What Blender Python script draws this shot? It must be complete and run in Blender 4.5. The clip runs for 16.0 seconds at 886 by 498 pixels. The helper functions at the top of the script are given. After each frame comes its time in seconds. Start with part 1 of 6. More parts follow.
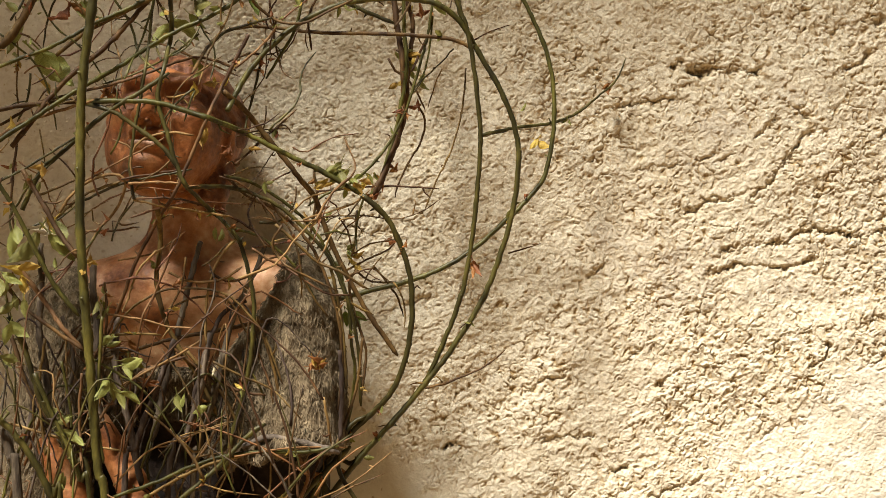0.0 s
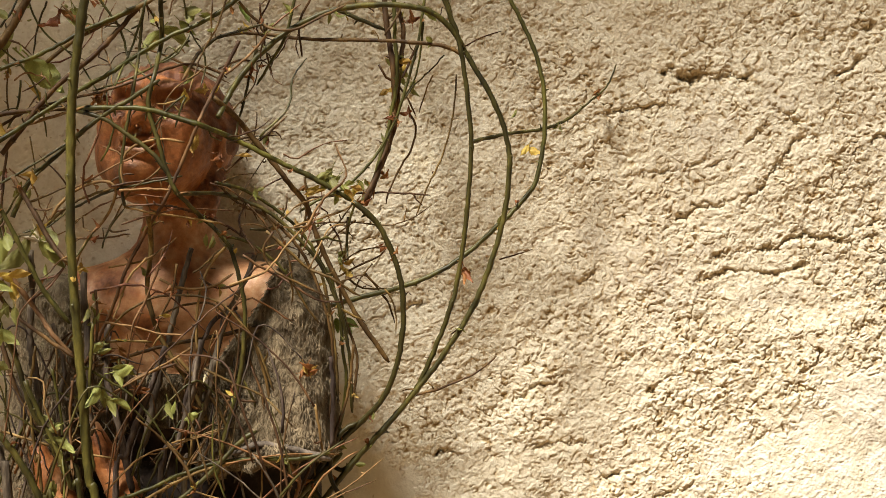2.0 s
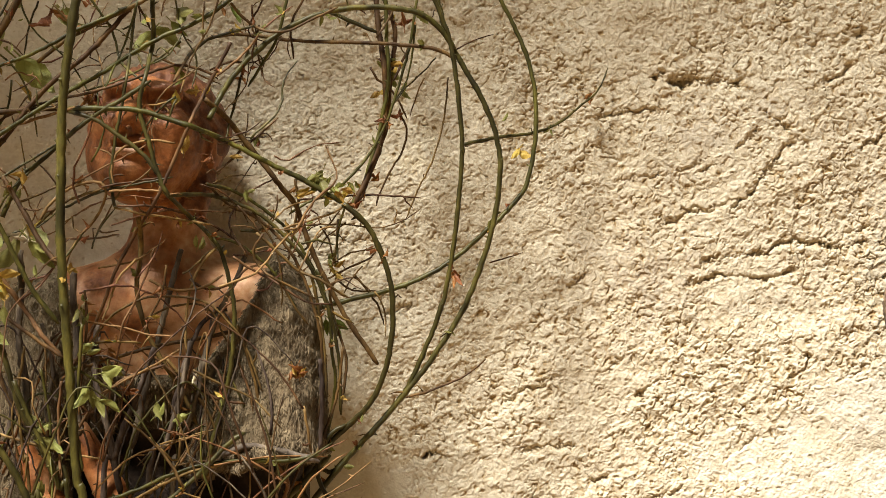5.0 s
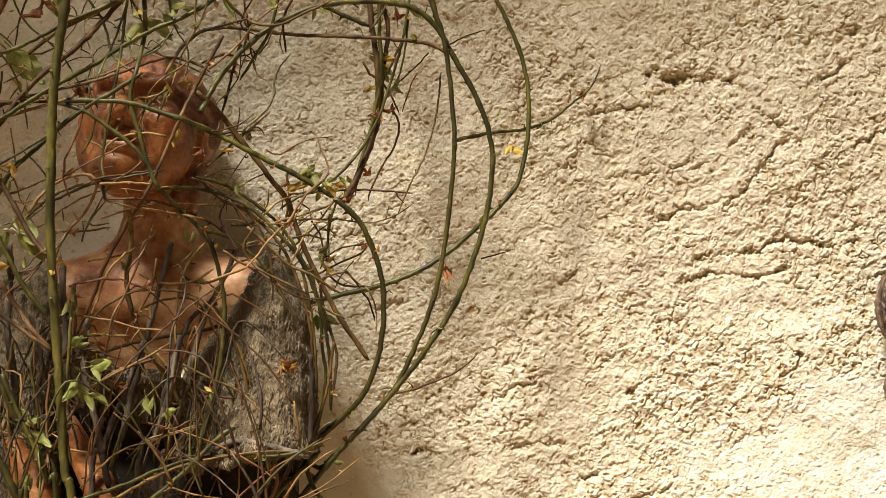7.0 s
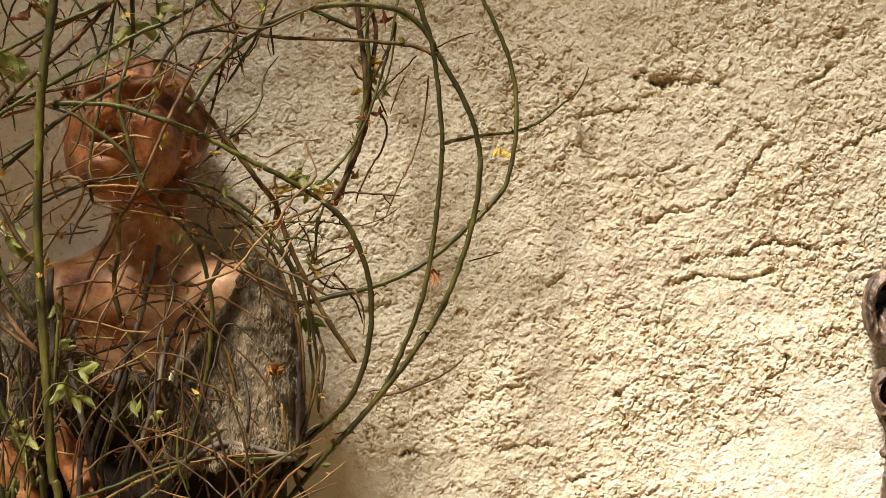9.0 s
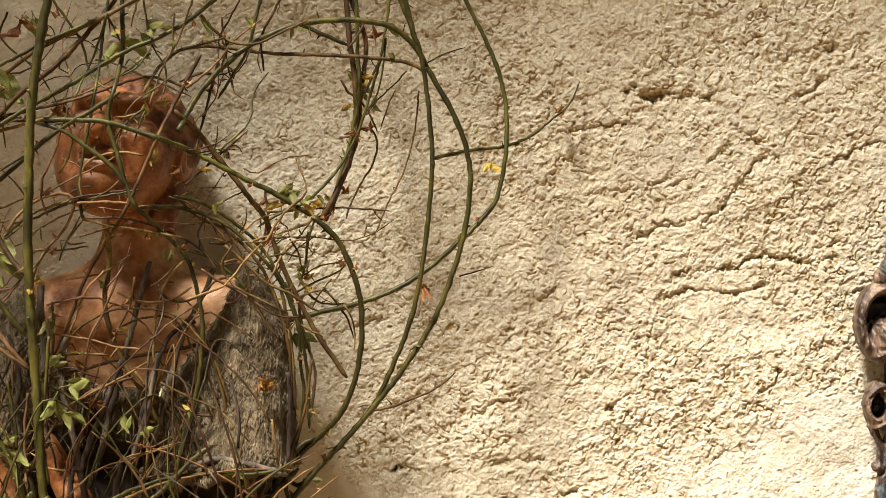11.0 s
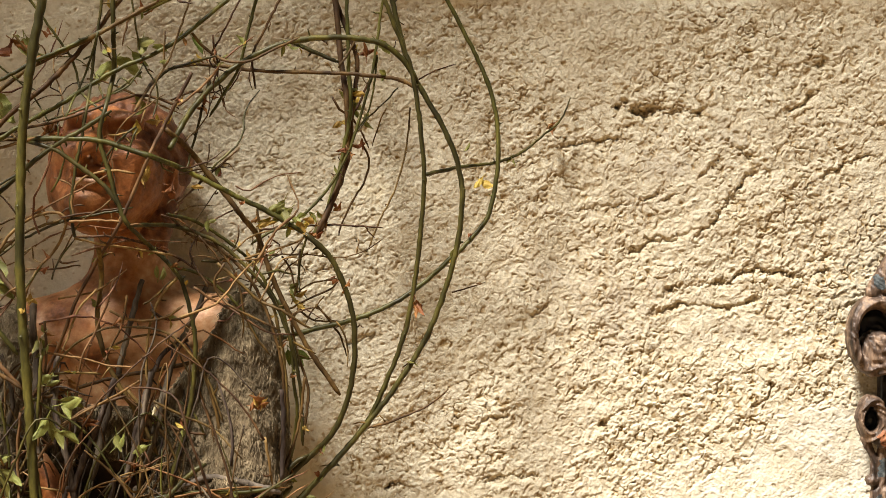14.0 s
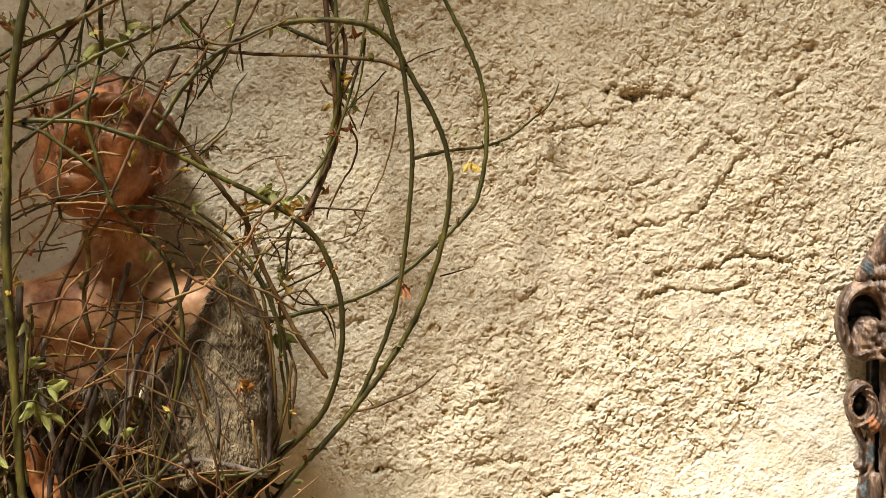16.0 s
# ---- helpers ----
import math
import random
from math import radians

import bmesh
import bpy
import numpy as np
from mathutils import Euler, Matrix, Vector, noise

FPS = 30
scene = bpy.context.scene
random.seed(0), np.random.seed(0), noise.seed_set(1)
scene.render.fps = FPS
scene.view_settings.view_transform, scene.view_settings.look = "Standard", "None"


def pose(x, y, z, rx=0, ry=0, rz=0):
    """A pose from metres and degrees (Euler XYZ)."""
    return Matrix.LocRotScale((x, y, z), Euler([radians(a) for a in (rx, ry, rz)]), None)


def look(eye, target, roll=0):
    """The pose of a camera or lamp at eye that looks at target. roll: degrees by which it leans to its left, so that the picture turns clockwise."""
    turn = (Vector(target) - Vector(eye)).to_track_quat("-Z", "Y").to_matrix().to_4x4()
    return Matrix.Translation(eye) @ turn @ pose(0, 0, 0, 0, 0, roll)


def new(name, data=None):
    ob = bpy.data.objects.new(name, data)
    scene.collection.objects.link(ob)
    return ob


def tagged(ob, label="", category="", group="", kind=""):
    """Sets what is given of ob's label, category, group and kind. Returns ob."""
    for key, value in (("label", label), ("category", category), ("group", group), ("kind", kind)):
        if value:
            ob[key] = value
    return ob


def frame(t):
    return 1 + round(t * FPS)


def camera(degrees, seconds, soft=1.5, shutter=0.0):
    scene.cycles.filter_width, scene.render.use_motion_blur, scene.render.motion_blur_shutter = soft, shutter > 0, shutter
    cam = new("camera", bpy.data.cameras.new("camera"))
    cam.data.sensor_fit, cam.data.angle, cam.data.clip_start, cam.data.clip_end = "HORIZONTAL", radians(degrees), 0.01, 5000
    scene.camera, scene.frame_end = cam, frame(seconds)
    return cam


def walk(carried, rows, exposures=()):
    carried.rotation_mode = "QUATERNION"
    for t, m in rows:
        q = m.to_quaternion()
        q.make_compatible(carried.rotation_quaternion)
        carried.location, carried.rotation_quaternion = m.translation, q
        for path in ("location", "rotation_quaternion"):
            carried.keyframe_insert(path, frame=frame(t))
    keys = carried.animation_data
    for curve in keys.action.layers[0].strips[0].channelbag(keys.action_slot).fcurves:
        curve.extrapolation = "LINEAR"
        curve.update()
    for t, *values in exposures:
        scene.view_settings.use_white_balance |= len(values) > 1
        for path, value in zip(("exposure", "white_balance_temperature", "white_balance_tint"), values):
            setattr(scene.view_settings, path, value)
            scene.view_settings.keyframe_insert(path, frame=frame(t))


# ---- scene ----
cam = camera(30.0, 16.0, soft=0.75)
# seconds, eye x y z, yaw, pitch, roll
ROWS = [
    (0.0, -0.0000, -1.9896, 1.4000, 0.000, 0.000, -0.000),
    (0.5, -0.0008, -1.9867, 1.3960, -0.151, 0.067, 0.159),
    (1.0, 0.0005, -1.9877, 1.3956, -0.215, 0.130, 0.042),
    (1.5, -0.0007, -1.9909, 1.4022, -0.199, 0.041, 0.003),
    (2.0, 0.0000, -1.9889, 1.3992, -0.309, 0.243, -0.129),
    (2.5, 0.0036, -1.9890, 1.4050, -0.242, 0.149, -0.174),
    (3.0, 0.0011, -1.9927, 1.4097, -0.395, 0.017, -0.163),
    (3.5, 0.0030, -1.9914, 1.4090, -0.408, 0.110, -0.102),
    (4.0, 0.0019, -1.9903, 1.4060, -0.460, 0.116, 0.208),
    (6.5, -0.0005, -1.9875, 1.4045, -0.859, 0.229, 0.398),
    (7.0, -0.0010, -1.9829, 1.4008, -0.981, 0.150, 0.735),
    (7.5, 0.0017, -1.9864, 1.4026, -1.035, 0.168, 1.003),
    (8.0, 0.0061, -1.9849, 1.4014, -1.016, 0.223, 0.919),
    (8.5, 0.0037, -1.9824, 1.4009, -1.130, 0.198, 0.847),
    (9.0, 0.0040, -1.9855, 1.4048, -1.253, 0.126, 0.779),
    (9.5, 0.0117, -1.9877, 1.4037, -1.136, 0.268, 0.705),
    (10.0, 0.0173, -1.9876, 1.4082, -1.064, 0.332, 0.633),
    (12.5, 0.0185, -1.9905, 1.4156, -1.319, 0.652, 0.640),
    (13.0, 0.0212, -1.9922, 1.4146, -1.266, 0.837, 0.547),
    (13.5, 0.0233, -1.9907, 1.4148, -1.287, 0.858, 0.385),
    (14.0, 0.0165, -1.9884, 1.4107, -1.452, 1.035, 0.240),
    (14.5, 0.0153, -1.9857, 1.4122, -1.498, 0.928, 0.200),
    (15.0, 0.0230, -1.9815, 1.4092, -1.529, 0.775, 0.386),
    (15.5, 0.0252, -1.9838, 1.4043, -1.530, 0.710, 0.257),
    (16.0, 0.0278, -1.9850, 1.4000, -1.524, 0.800, 0.351),
]
walk(cam, [(t, pose(x, y, z, 90 + p, 0, w) @ pose(0, 0, 0, 0, 0, r)) for t, x, y, z, w, p, r in ROWS])

# ---- light ----
world = bpy.data.worlds.new("sky")
scene.world = world
world.use_nodes = True
wn = world.node_tree
sky = wn.nodes.new("ShaderNodeTexSky")
sky.sky_type, sky.sun_disc = "NISHITA", False
SUN_ELEVATION, SUN_TURN = 59.0, 40.0  # height, and turn from the wall's normal towards the statue's side
sky.sun_elevation = radians(SUN_ELEVATION)
sky.sun_rotation = radians(180 + SUN_TURN)
wn.links.new(sky.outputs[0], wn.nodes["Background"].inputs[0])
wn.nodes["Background"].inputs[1].default_value = 0.004
sun_data = bpy.data.lights.new("sun", "SUN")
sun_data.energy, sun_data.angle, sun_data.color = 5.0, radians(12.0), (1.0, 0.924, 0.826)
sun = new("sun", sun_data)
_e, _a = radians(SUN_ELEVATION), radians(SUN_TURN)
SUN_WAY = Vector((-math.sin(_a) * math.cos(_e), -math.cos(_a) * math.cos(_e), math.sin(_e)))
sun.matrix_world = look(SUN_WAY * 5 + Vector((0, 0, 1.4)), (0, 0, 1.4))
scene.view_settings.exposure = 1.34


# ---- materials ----
def nodes_of(name, rough=0.9, metal=0.0, spec=0.3):
    m = bpy.data.materials.new(name)
    m.use_nodes = True
    t = m.node_tree
    b = t.nodes["Principled BSDF"]
    b.inputs["Roughness"].default_value = rough
    b.inputs["Metallic"].default_value = metal
    b.inputs["Specular IOR Level"].default_value = spec
    return m, t, b


def node(t, kind, *links, **values):
    n = t.nodes.new(kind)
    for key, value in values.items():
        n.inputs[key.replace("_", " ")].default_value = value
    for socket, source in links:
        t.links.new(source, n.inputs[socket])
    return n


def coords(t, stretch=(1, 1, 1)):
    c = t.nodes.new("ShaderNodeTexCoord")
    m = node(t, "ShaderNodeMapping", ("Vector", c.outputs["Object"]))
    m.inputs["Scale"].default_value = stretch
    return m.outputs[0]


def noise_of(t, vec, scale, detail=4.0, rough=0.6):
    return node(t, "ShaderNodeTexNoise", ("Vector", vec), Scale=scale, Detail=detail, Roughness=rough).outputs[0]


def ramp(t, fac, *stops):
    r = node(t, "ShaderNodeValToRGB", ("Fac", fac))
    el = r.color_ramp.elements
    while len(el) < len(stops):
        el.new(0.5)
    for e, (p, c) in zip(el, stops):
        e.position, e.color = p, (*c, 1)
    return r.outputs[0]


def mixed(t, fac, a, b, kind="MIX"):
    n = t.nodes.new("ShaderNodeMix")
    n.data_type, n.blend_type = "RGBA", kind
    for socket, value in ((n.inputs[0], fac), (n.inputs[6], a), (n.inputs[7], b)):
        if isinstance(value, (int, float)):
            socket.default_value = value
        elif isinstance(value, tuple):
            socket.default_value = (*value, 1)
        else:
            t.links.new(value, socket)
    return n.outputs[2]


def bump(t, b, height, strength=0.5, distance=0.002):
    n = node(t, "ShaderNodeBump", ("Height", height), Strength=strength, Distance=distance)
    t.links.new(n.outputs[0], b.inputs["Normal"])


def plaster():
    m, t, b = nodes_of("cream_plaster", 0.95, spec=0.15)
    v = coords(t)
    large = ramp(t, noise_of(t, v, 3.2, 5, 0.6), (0.32, (0.59, 0.54, 0.42)), (0.50, (0.645, 0.602, 0.475)), (0.68, (0.695, 0.662, 0.535)))
    mid = ramp(t, noise_of(t, v, 24, 5, 0.65), (0.30, (0.90, 0.87, 0.82)), (0.55, (1, 1, 1)), (0.75, (1.0, 0.96, 0.87)))
    c = mixed(t, 1.0, large, mid, "MULTIPLY")
    # ochre crevice shade and splashed earth, grey stains, pale lime, painted as sheet attributes
    for name, colour in (("lime", (0.68, 0.645, 0.54)), ("stain", (0.43, 0.385, 0.315)), ("shade_and_earth", (0.27, 0.17, 0.052))):
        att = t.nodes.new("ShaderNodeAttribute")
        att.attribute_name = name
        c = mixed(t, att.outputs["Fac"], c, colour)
    t.links.new(c, b.inputs["Base Color"])
    # sandy grain and small grains that stand off it
    height = noise_of(t, v, 520, 3, 0.6)
    for scale, lo, hi, weight in ((190, 0.44, 0.60, 1.0), (330, 0.44, 0.60, 0.5)):
        flake = node(t, "ShaderNodeMapRange", ("Value", noise_of(t, v, scale, 2, 0.5)))
        flake.interpolation_type = "SMOOTHSTEP"
        flake.inputs["From Min"].default_value, flake.inputs["From Max"].default_value, flake.inputs["To Max"].default_value = lo, hi, weight
        add = node(t, "ShaderNodeMath", (0, height), (1, flake.outputs[0]))
        add.operation = "ADD"
        height = add.outputs[0]
    bump(t, b, height, 0.30, 0.0009)
    return m


def mottled(name, dark, mid, light, scale=30, rough=0.8, stretch=(1, 1, 1), grain=250, relief=0.4, spec=0.3, by_object=0.0, depth=0.0015):
    m, t, b = nodes_of(name, rough, spec=spec)
    v = coords(t, stretch)
    c = ramp(t, noise_of(t, v, scale, 6, 0.65), (0.32, dark), (0.5, mid), (0.68, light))
    c = mixed(t, 0.55, c, ramp(t, noise_of(t, v, scale * 5, 4, 0.7), (0.35, (0.45, 0.45, 0.45)), (0.6, (1.1, 1.1, 1.1))), "MULTIPLY")
    if by_object:
        o = t.nodes.new("ShaderNodeObjectInfo")
        h = node(t, "ShaderNodeHueSaturation", ("Color", c))
        k = node(t, "ShaderNodeMapRange", ("Value", o.outputs["Random"]))
        k.inputs["To Min"].default_value, k.inputs["To Max"].default_value = 1 - by_object, 1 + by_object
        k2 = node(t, "ShaderNodeMapRange", ("Value", o.outputs["Random"]))
        k2.inputs["To Min"].default_value, k2.inputs["To Max"].default_value = 0.5 - by_object * 0.06, 0.5 + by_object * 0.06
        t.links.new(k.outputs[0], h.inputs["Value"])
        t.links.new(k2.outputs[0], h.inputs["Hue"])
        c = h.outputs[0]
    t.links.new(c, b.inputs["Base Color"])
    bump(t, b, noise_of(t, v, grain, 3, 0.6), relief, depth)
    return m


def leaf_material(name, dark, mid, light):
    m = mottled(name, dark, mid, light, scale=60, rough=0.5, grain=300, relief=0.2, by_object=0.25)
    t = m.node_tree
    b = t.nodes["Principled BSDF"]
    tr = t.nodes.new("ShaderNodeBsdfTranslucent")
    t.links.new(b.inputs["Base Color"].links[0].from_socket, tr.inputs["Color"])
    mix = t.nodes.new("ShaderNodeMixShader")
    mix.inputs[0].default_value = 0.35
    t.links.new(b.outputs[0], mix.inputs[1])
    t.links.new(tr.outputs[0], mix.inputs[2])
    t.links.new(mix.outputs[0], t.nodes["Material Output"].inputs[0])
    return m


PLASTER = plaster()
SOIL = mottled("sandy_ground", (0.13, 0.082, 0.036), (0.225, 0.145, 0.068), (0.31, 0.212, 0.112), 12, 0.95, relief=0.8)
CLAY = mottled("terracotta", (0.12, 0.036, 0.010), (0.31, 0.108, 0.030), (0.48, 0.215, 0.078), 30, 0.5, relief=0.7, grain=140, spec=0.4)
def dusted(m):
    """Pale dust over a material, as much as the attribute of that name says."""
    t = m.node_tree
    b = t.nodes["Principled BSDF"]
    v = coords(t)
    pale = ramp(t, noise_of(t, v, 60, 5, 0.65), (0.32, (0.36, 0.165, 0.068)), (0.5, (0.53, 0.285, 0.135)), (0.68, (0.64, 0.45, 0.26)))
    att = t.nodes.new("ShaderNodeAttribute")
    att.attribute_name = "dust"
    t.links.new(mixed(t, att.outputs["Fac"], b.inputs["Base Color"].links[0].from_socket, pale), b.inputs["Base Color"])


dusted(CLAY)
BARK_ROBE = mottled("grey_fibrous_robe", (0.062, 0.044, 0.023), (0.165, 0.125, 0.073), (0.32, 0.255, 0.155), 70, 0.9, (1, 1, 0.3), 300, 0.9, depth=0.003)
STRAW = mottled("straw_fibre", (0.07, 0.052, 0.03), (0.18, 0.138, 0.082), (0.33, 0.26, 0.16), 80, 0.9, (1, 1, 0.3), 300, 0.5)
# near-black tone that puts shade into the statue's hollow
SHADE_CLAY = mottled("painted_shade_clay", (0.012, 0.008, 0.006), (0.03, 0.02, 0.014), (0.07, 0.045, 0.03), 40, 0.8)
PALE_CLAY = mottled("pale_worn_clay", (0.34, 0.16, 0.09), (0.50, 0.29, 0.19), (0.60, 0.42, 0.31), 90, 0.6)
HAIR_CLAY = mottled("brown_clay_hair", (0.055, 0.020, 0.009), (0.15, 0.056, 0.024), (0.30, 0.135, 0.06), 50, 0.6, (1, 1, 1), 200, 0.5)
CARVED = mottled("weathered_carved_wood", (0.014, 0.009, 0.007), (0.095, 0.060, 0.041), (0.36, 0.25, 0.17), 80, 0.5, (1, 1, 0.3), 300, 0.7, spec=0.45, depth=0.002)
NEAR_BLACK = mottled("near_black_recess", (0.01, 0.01, 0.012), (0.02, 0.02, 0.024), (0.05, 0.055, 0.06), 50, 0.35, spec=0.5)
ORANGE_STAIN = mottled("orange_paint_trace", (0.08, 0.03, 0.012), (0.22, 0.08, 0.03), (0.36, 0.16, 0.08), 110, 0.6)
BLUE_STAIN = mottled("blue_paint_trace", (0.018, 0.022, 0.024), (0.05, 0.062, 0.068), (0.16, 0.18, 0.18), 110, 0.6)
GREEN_CANE = mottled("green_cane", (0.016, 0.014, 0.003), (0.047, 0.042, 0.007), (0.125, 0.108, 0.021), 45, 0.5, (1, 1, 0.3), 260, 0.3, by_object=0.25)
BROWN_CANE = mottled("brown_cane", (0.026, 0.012, 0.003), (0.078, 0.041, 0.011), (0.19, 0.112, 0.034), 50, 0.65, (1, 1, 0.3), 260, 0.4, by_object=0.3)
TAN_CANE = mottled("dry_tan_twig", (0.085, 0.043, 0.014), (0.165, 0.09, 0.032), (0.29, 0.18, 0.075), 60, 0.75, (1, 1, 0.3), 260, 0.4, by_object=0.3)
GREY_WOOD = mottled("dead_grey_wood", (0.020, 0.013, 0.009), (0.058, 0.041, 0.028), (0.20, 0.16, 0.115), 60, 0.85, (1, 1, 0.2), 240, 0.8, by_object=0.3, depth=0.002)
PALE_WOOD = mottled("bleached_dead_wood", (0.045, 0.034, 0.025), (0.12, 0.096, 0.073), (0.27, 0.225, 0.175), 60, 0.85, (1, 1, 0.2), 240, 0.8, depth=0.002)
GREEN_LEAF = leaf_material("green_leaf", (0.06, 0.09, 0.015), (0.13, 0.17, 0.03), (0.24, 0.27, 0.06))
PALE_LEAF = leaf_material("pale_green_leaf", (0.13, 0.145, 0.032), (0.23, 0.235, 0.062), (0.35, 0.335, 0.11))
FRESH_LEAF = leaf_material("fresh_green_leaf", (0.13, 0.14, 0.030), (0.22, 0.225, 0.055), (0.34, 0.325, 0.11))
YELLOW_LEAF = leaf_material("yellowed_leaf", (0.28, 0.17, 0.03), (0.48, 0.32, 0.06), (0.6, 0.45, 0.14))
RUST_LEAF = leaf_material("rust_brown_leaf", (0.12, 0.045, 0.015), (0.26, 0.10, 0.03), (0.42, 0.2, 0.07))


# ---- building ----
def mesh_of(name, verts, faces):
    me = bpy.data.meshes.new(name)
    verts = np.asarray(verts, dtype=np.float32)
    faces = np.asarray(faces, dtype=np.int32)
    me.vertices.add(len(verts))
    me.vertices.foreach_set("co", verts.ravel())
    n = faces.shape[1]
    me.loops.add(faces.size)
    me.loops.foreach_set("vertex_index", faces.ravel())
    me.polygons.add(len(faces))
    me.polygons.foreach_set("loop_start", np.arange(len(faces), dtype=np.int32) * n)
    me.update(calc_edges=True)
    me.validate()
    return me


def smooth(me):
    me.polygons.foreach_set("use_smooth", np.ones(len(me.polygons), dtype=bool))
    return me


def part(name, me, material, parent, label=""):
    ob = new(name, me)
    if material and not me.materials:
        me.materials.append(material)
    ob.parent = parent
    return tagged(ob, label)


LATTICE = np.random.RandomState(7).rand(256, 256).astype(np.float32)


def field(x, y, size, seed=0):
    """Smooth random heights, -1 to 1, of lumps of that size."""
    x, y = x / size + seed * 17.3, y / size + seed * 31.7
    xi, yi = np.floor(x).astype(int), np.floor(y).astype(int)
    fx, fy = x - xi, y - yi
    fx, fy = fx * fx * fx * (fx * (fx * 6 - 15) + 10), fy * fy * fy * (fy * (fy * 6 - 15) + 10)
    a, b = LATTICE[xi & 255, yi & 255], LATTICE[(xi + 1) & 255, yi & 255]
    c, d = LATTICE[xi & 255, (yi + 1) & 255], LATTICE[(xi + 1) & 255, (yi + 1) & 255]
    return ((a + (b - a) * fx) * (1 - fy) + (c + (d - c) * fx) * fy) * 2 - 1


def rough_field(x, y, size, seed=0, octaves=4, keep=0.55):
    total, amp, out = 0, 1, 0
    for k in range(octaves):
        c, s = math.cos(k * 1.1 + seed), math.sin(k * 1.1 + seed)
        out = out + amp * field(c * x - s * y, s * x + c * y, size, seed + k)
        total += amp
        amp, size = amp * keep, size * 0.52
    return out / total


def step(v, lo, hi):
    v = np.clip((v - lo) / (hi - lo), 0, 1)
    return v * v * (3 - 2 * v)


def away(x, z, line):
    """The distance from a broken line, and whether above it or below."""
    best = np.full(x.shape, 9.0)
    side = np.zeros(x.shape)
    for (ax, az), (bx, bz) in zip(line, line[1:]):
        dx, dz = bx - ax, bz - az
        k = np.clip(((x - ax) * dx + (z - az) * dz) / (dx * dx + dz * dz), 0, 1)
        d = np.hypot(x - ax - k * dx, z - az - k * dz)
        s = np.sign((z - az) * dx - (x - ax) * dz) * (1 if dx >= 0 else -1)
        side = np.where(d < best, s, side)
        best = np.minimum(best, d)
    return best, side


CRACKS = []


def crack(wide, deep, crack_tint, *line):
    CRACKS.append((line, wide, deep, crack_tint))


crack(0.0040, 0.006, 0.7, (0.261, 1.223), (0.264, 1.24), (0.276, 1.251), (0.294, 1.257))
crack(0.0080, 0.012, 0.55, (0.28, 1.62), (0.31, 1.613), (0.344, 1.617), (0.377, 1.611))
crack(0.008, 0.0015, 0.5, (0.15, 1.629), (0.174, 1.624), (0.198, 1.628))
crack(0.0048, 0.012, 0.85, (0.375, 1.464), (0.395, 1.485), (0.418, 1.515), (0.438, 1.539))
crack(0.005, 0.006, 0.55, (0.318, 1.372), (0.371, 1.383), (0.405, 1.376), (0.446, 1.388))
crack(0.004, 0.006, 0.5, (0.325, 1.393), (0.375, 1.406), (0.419, 1.411), (0.441, 1.425), (0.487, 1.416), (0.534, 1.422))
crack(0.004, 0.006, 0.4, (0.487, 1.417), (0.514, 1.433), (0.534, 1.441))
crack(0.0045, 0.016, 0.95, (-0.004, 1.163), (0.01, 1.165), (0.022, 1.163))
crack(0.0030, 0.008, 0.8, (0.454, 1.29), (0.465, 1.28), (0.464, 1.27), (0.445, 1.261))
crack(0.006, 0.007, 0.5, (0.514, 1.635), (0.502, 1.628), (0.487, 1.616))
crack(0.004, 0.005, 0.4, (0.174, 1.365), (0.185, 1.376), (0.193, 1.38))
crack(0.004, 0.006, 0.45, (0.409, 1.579), (0.426, 1.569), (0.435, 1.56))
crack(0.005, 0.005, 0.4, (0.3, 1.512), (0.332, 1.507), (0.351, 1.515))
crack(0.004, 0.006, 0.45, (0.385, 1.171), (0.4, 1.186))
crack(0.004, 0.006, 0.4, (0.188, 1.156), (0.205, 1.132), (0.222, 1.14))
crack(0.004, 0.005, 0.4, (0.283, 1.441), (0.309, 1.447), (0.316, 1.458))
crack(0.0045, 0.006, 0.45, (0.46, 1.659), (0.487, 1.67), (0.534, 1.675))
crack(0.004, 0.005, 0.35, (0.208, 1.571), (0.235, 1.576), (0.276, 1.58))
crack(0.0035, 0.004, 0.3, (0.235, 1.496), (0.256, 1.499), (0.31, 1.503))
crack(0.004, 0.004, 0.3, (0.378, 1.537), (0.4, 1.553))
crack(0.004, 0.004, 0.3, (0.099, 1.231), (0.133, 1.246), (0.154, 1.258))
crack(0.003, 0.004, 0.3, (0.215, 1.265), (0.233, 1.276))
crack(0.006, 0.004, 0.2, (-0.057, 1.329), (-0.03, 1.339), (-0.01, 1.341))
crack(0.0035, 0.004, 0.3, (0.31, 1.461), (0.344, 1.458), (0.364, 1.471))
crack(0.004, 0.005, 0.4, (0.528, 1.537), (0.555, 1.554), (0.596, 1.564))
crack(0.004, 0.005, 0.35, (0.555, 1.38), (0.582, 1.386), (0.616, 1.38))
crack(0.004, 0.004, 0.3, (0.12, 1.169), (0.154, 1.176), (0.181, 1.175))
crack(0.0035, 0.004, 0.3, (0.249, 1.101), (0.283, 1.114), (0.31, 1.122))


# x, z, half width, half height, strength of the stains
STAINS = ((0.275, 1.375, 0.075, 0.055, 0.55), (0.20, 1.42, 0.03, 0.03, 0.35), (0.33, 1.55, 0.05, 0.05, 0.45), (0.42, 1.585, 0.05, 0.025, 0.4), (0.30, 1.50, 0.03, 0.02, 0.35), (0.40, 1.35, 0.05, 0.02, 0.4), (0.03, 1.56, 0.04, 0.03, 0.3))


# ---- the wall: a weathered sheet of coarse plaster ----
WAYS = np.random.RandomState(17).rand(256, 256) * math.tau
WAY_X, WAY_Z = np.cos(WAYS), np.sin(WAYS)


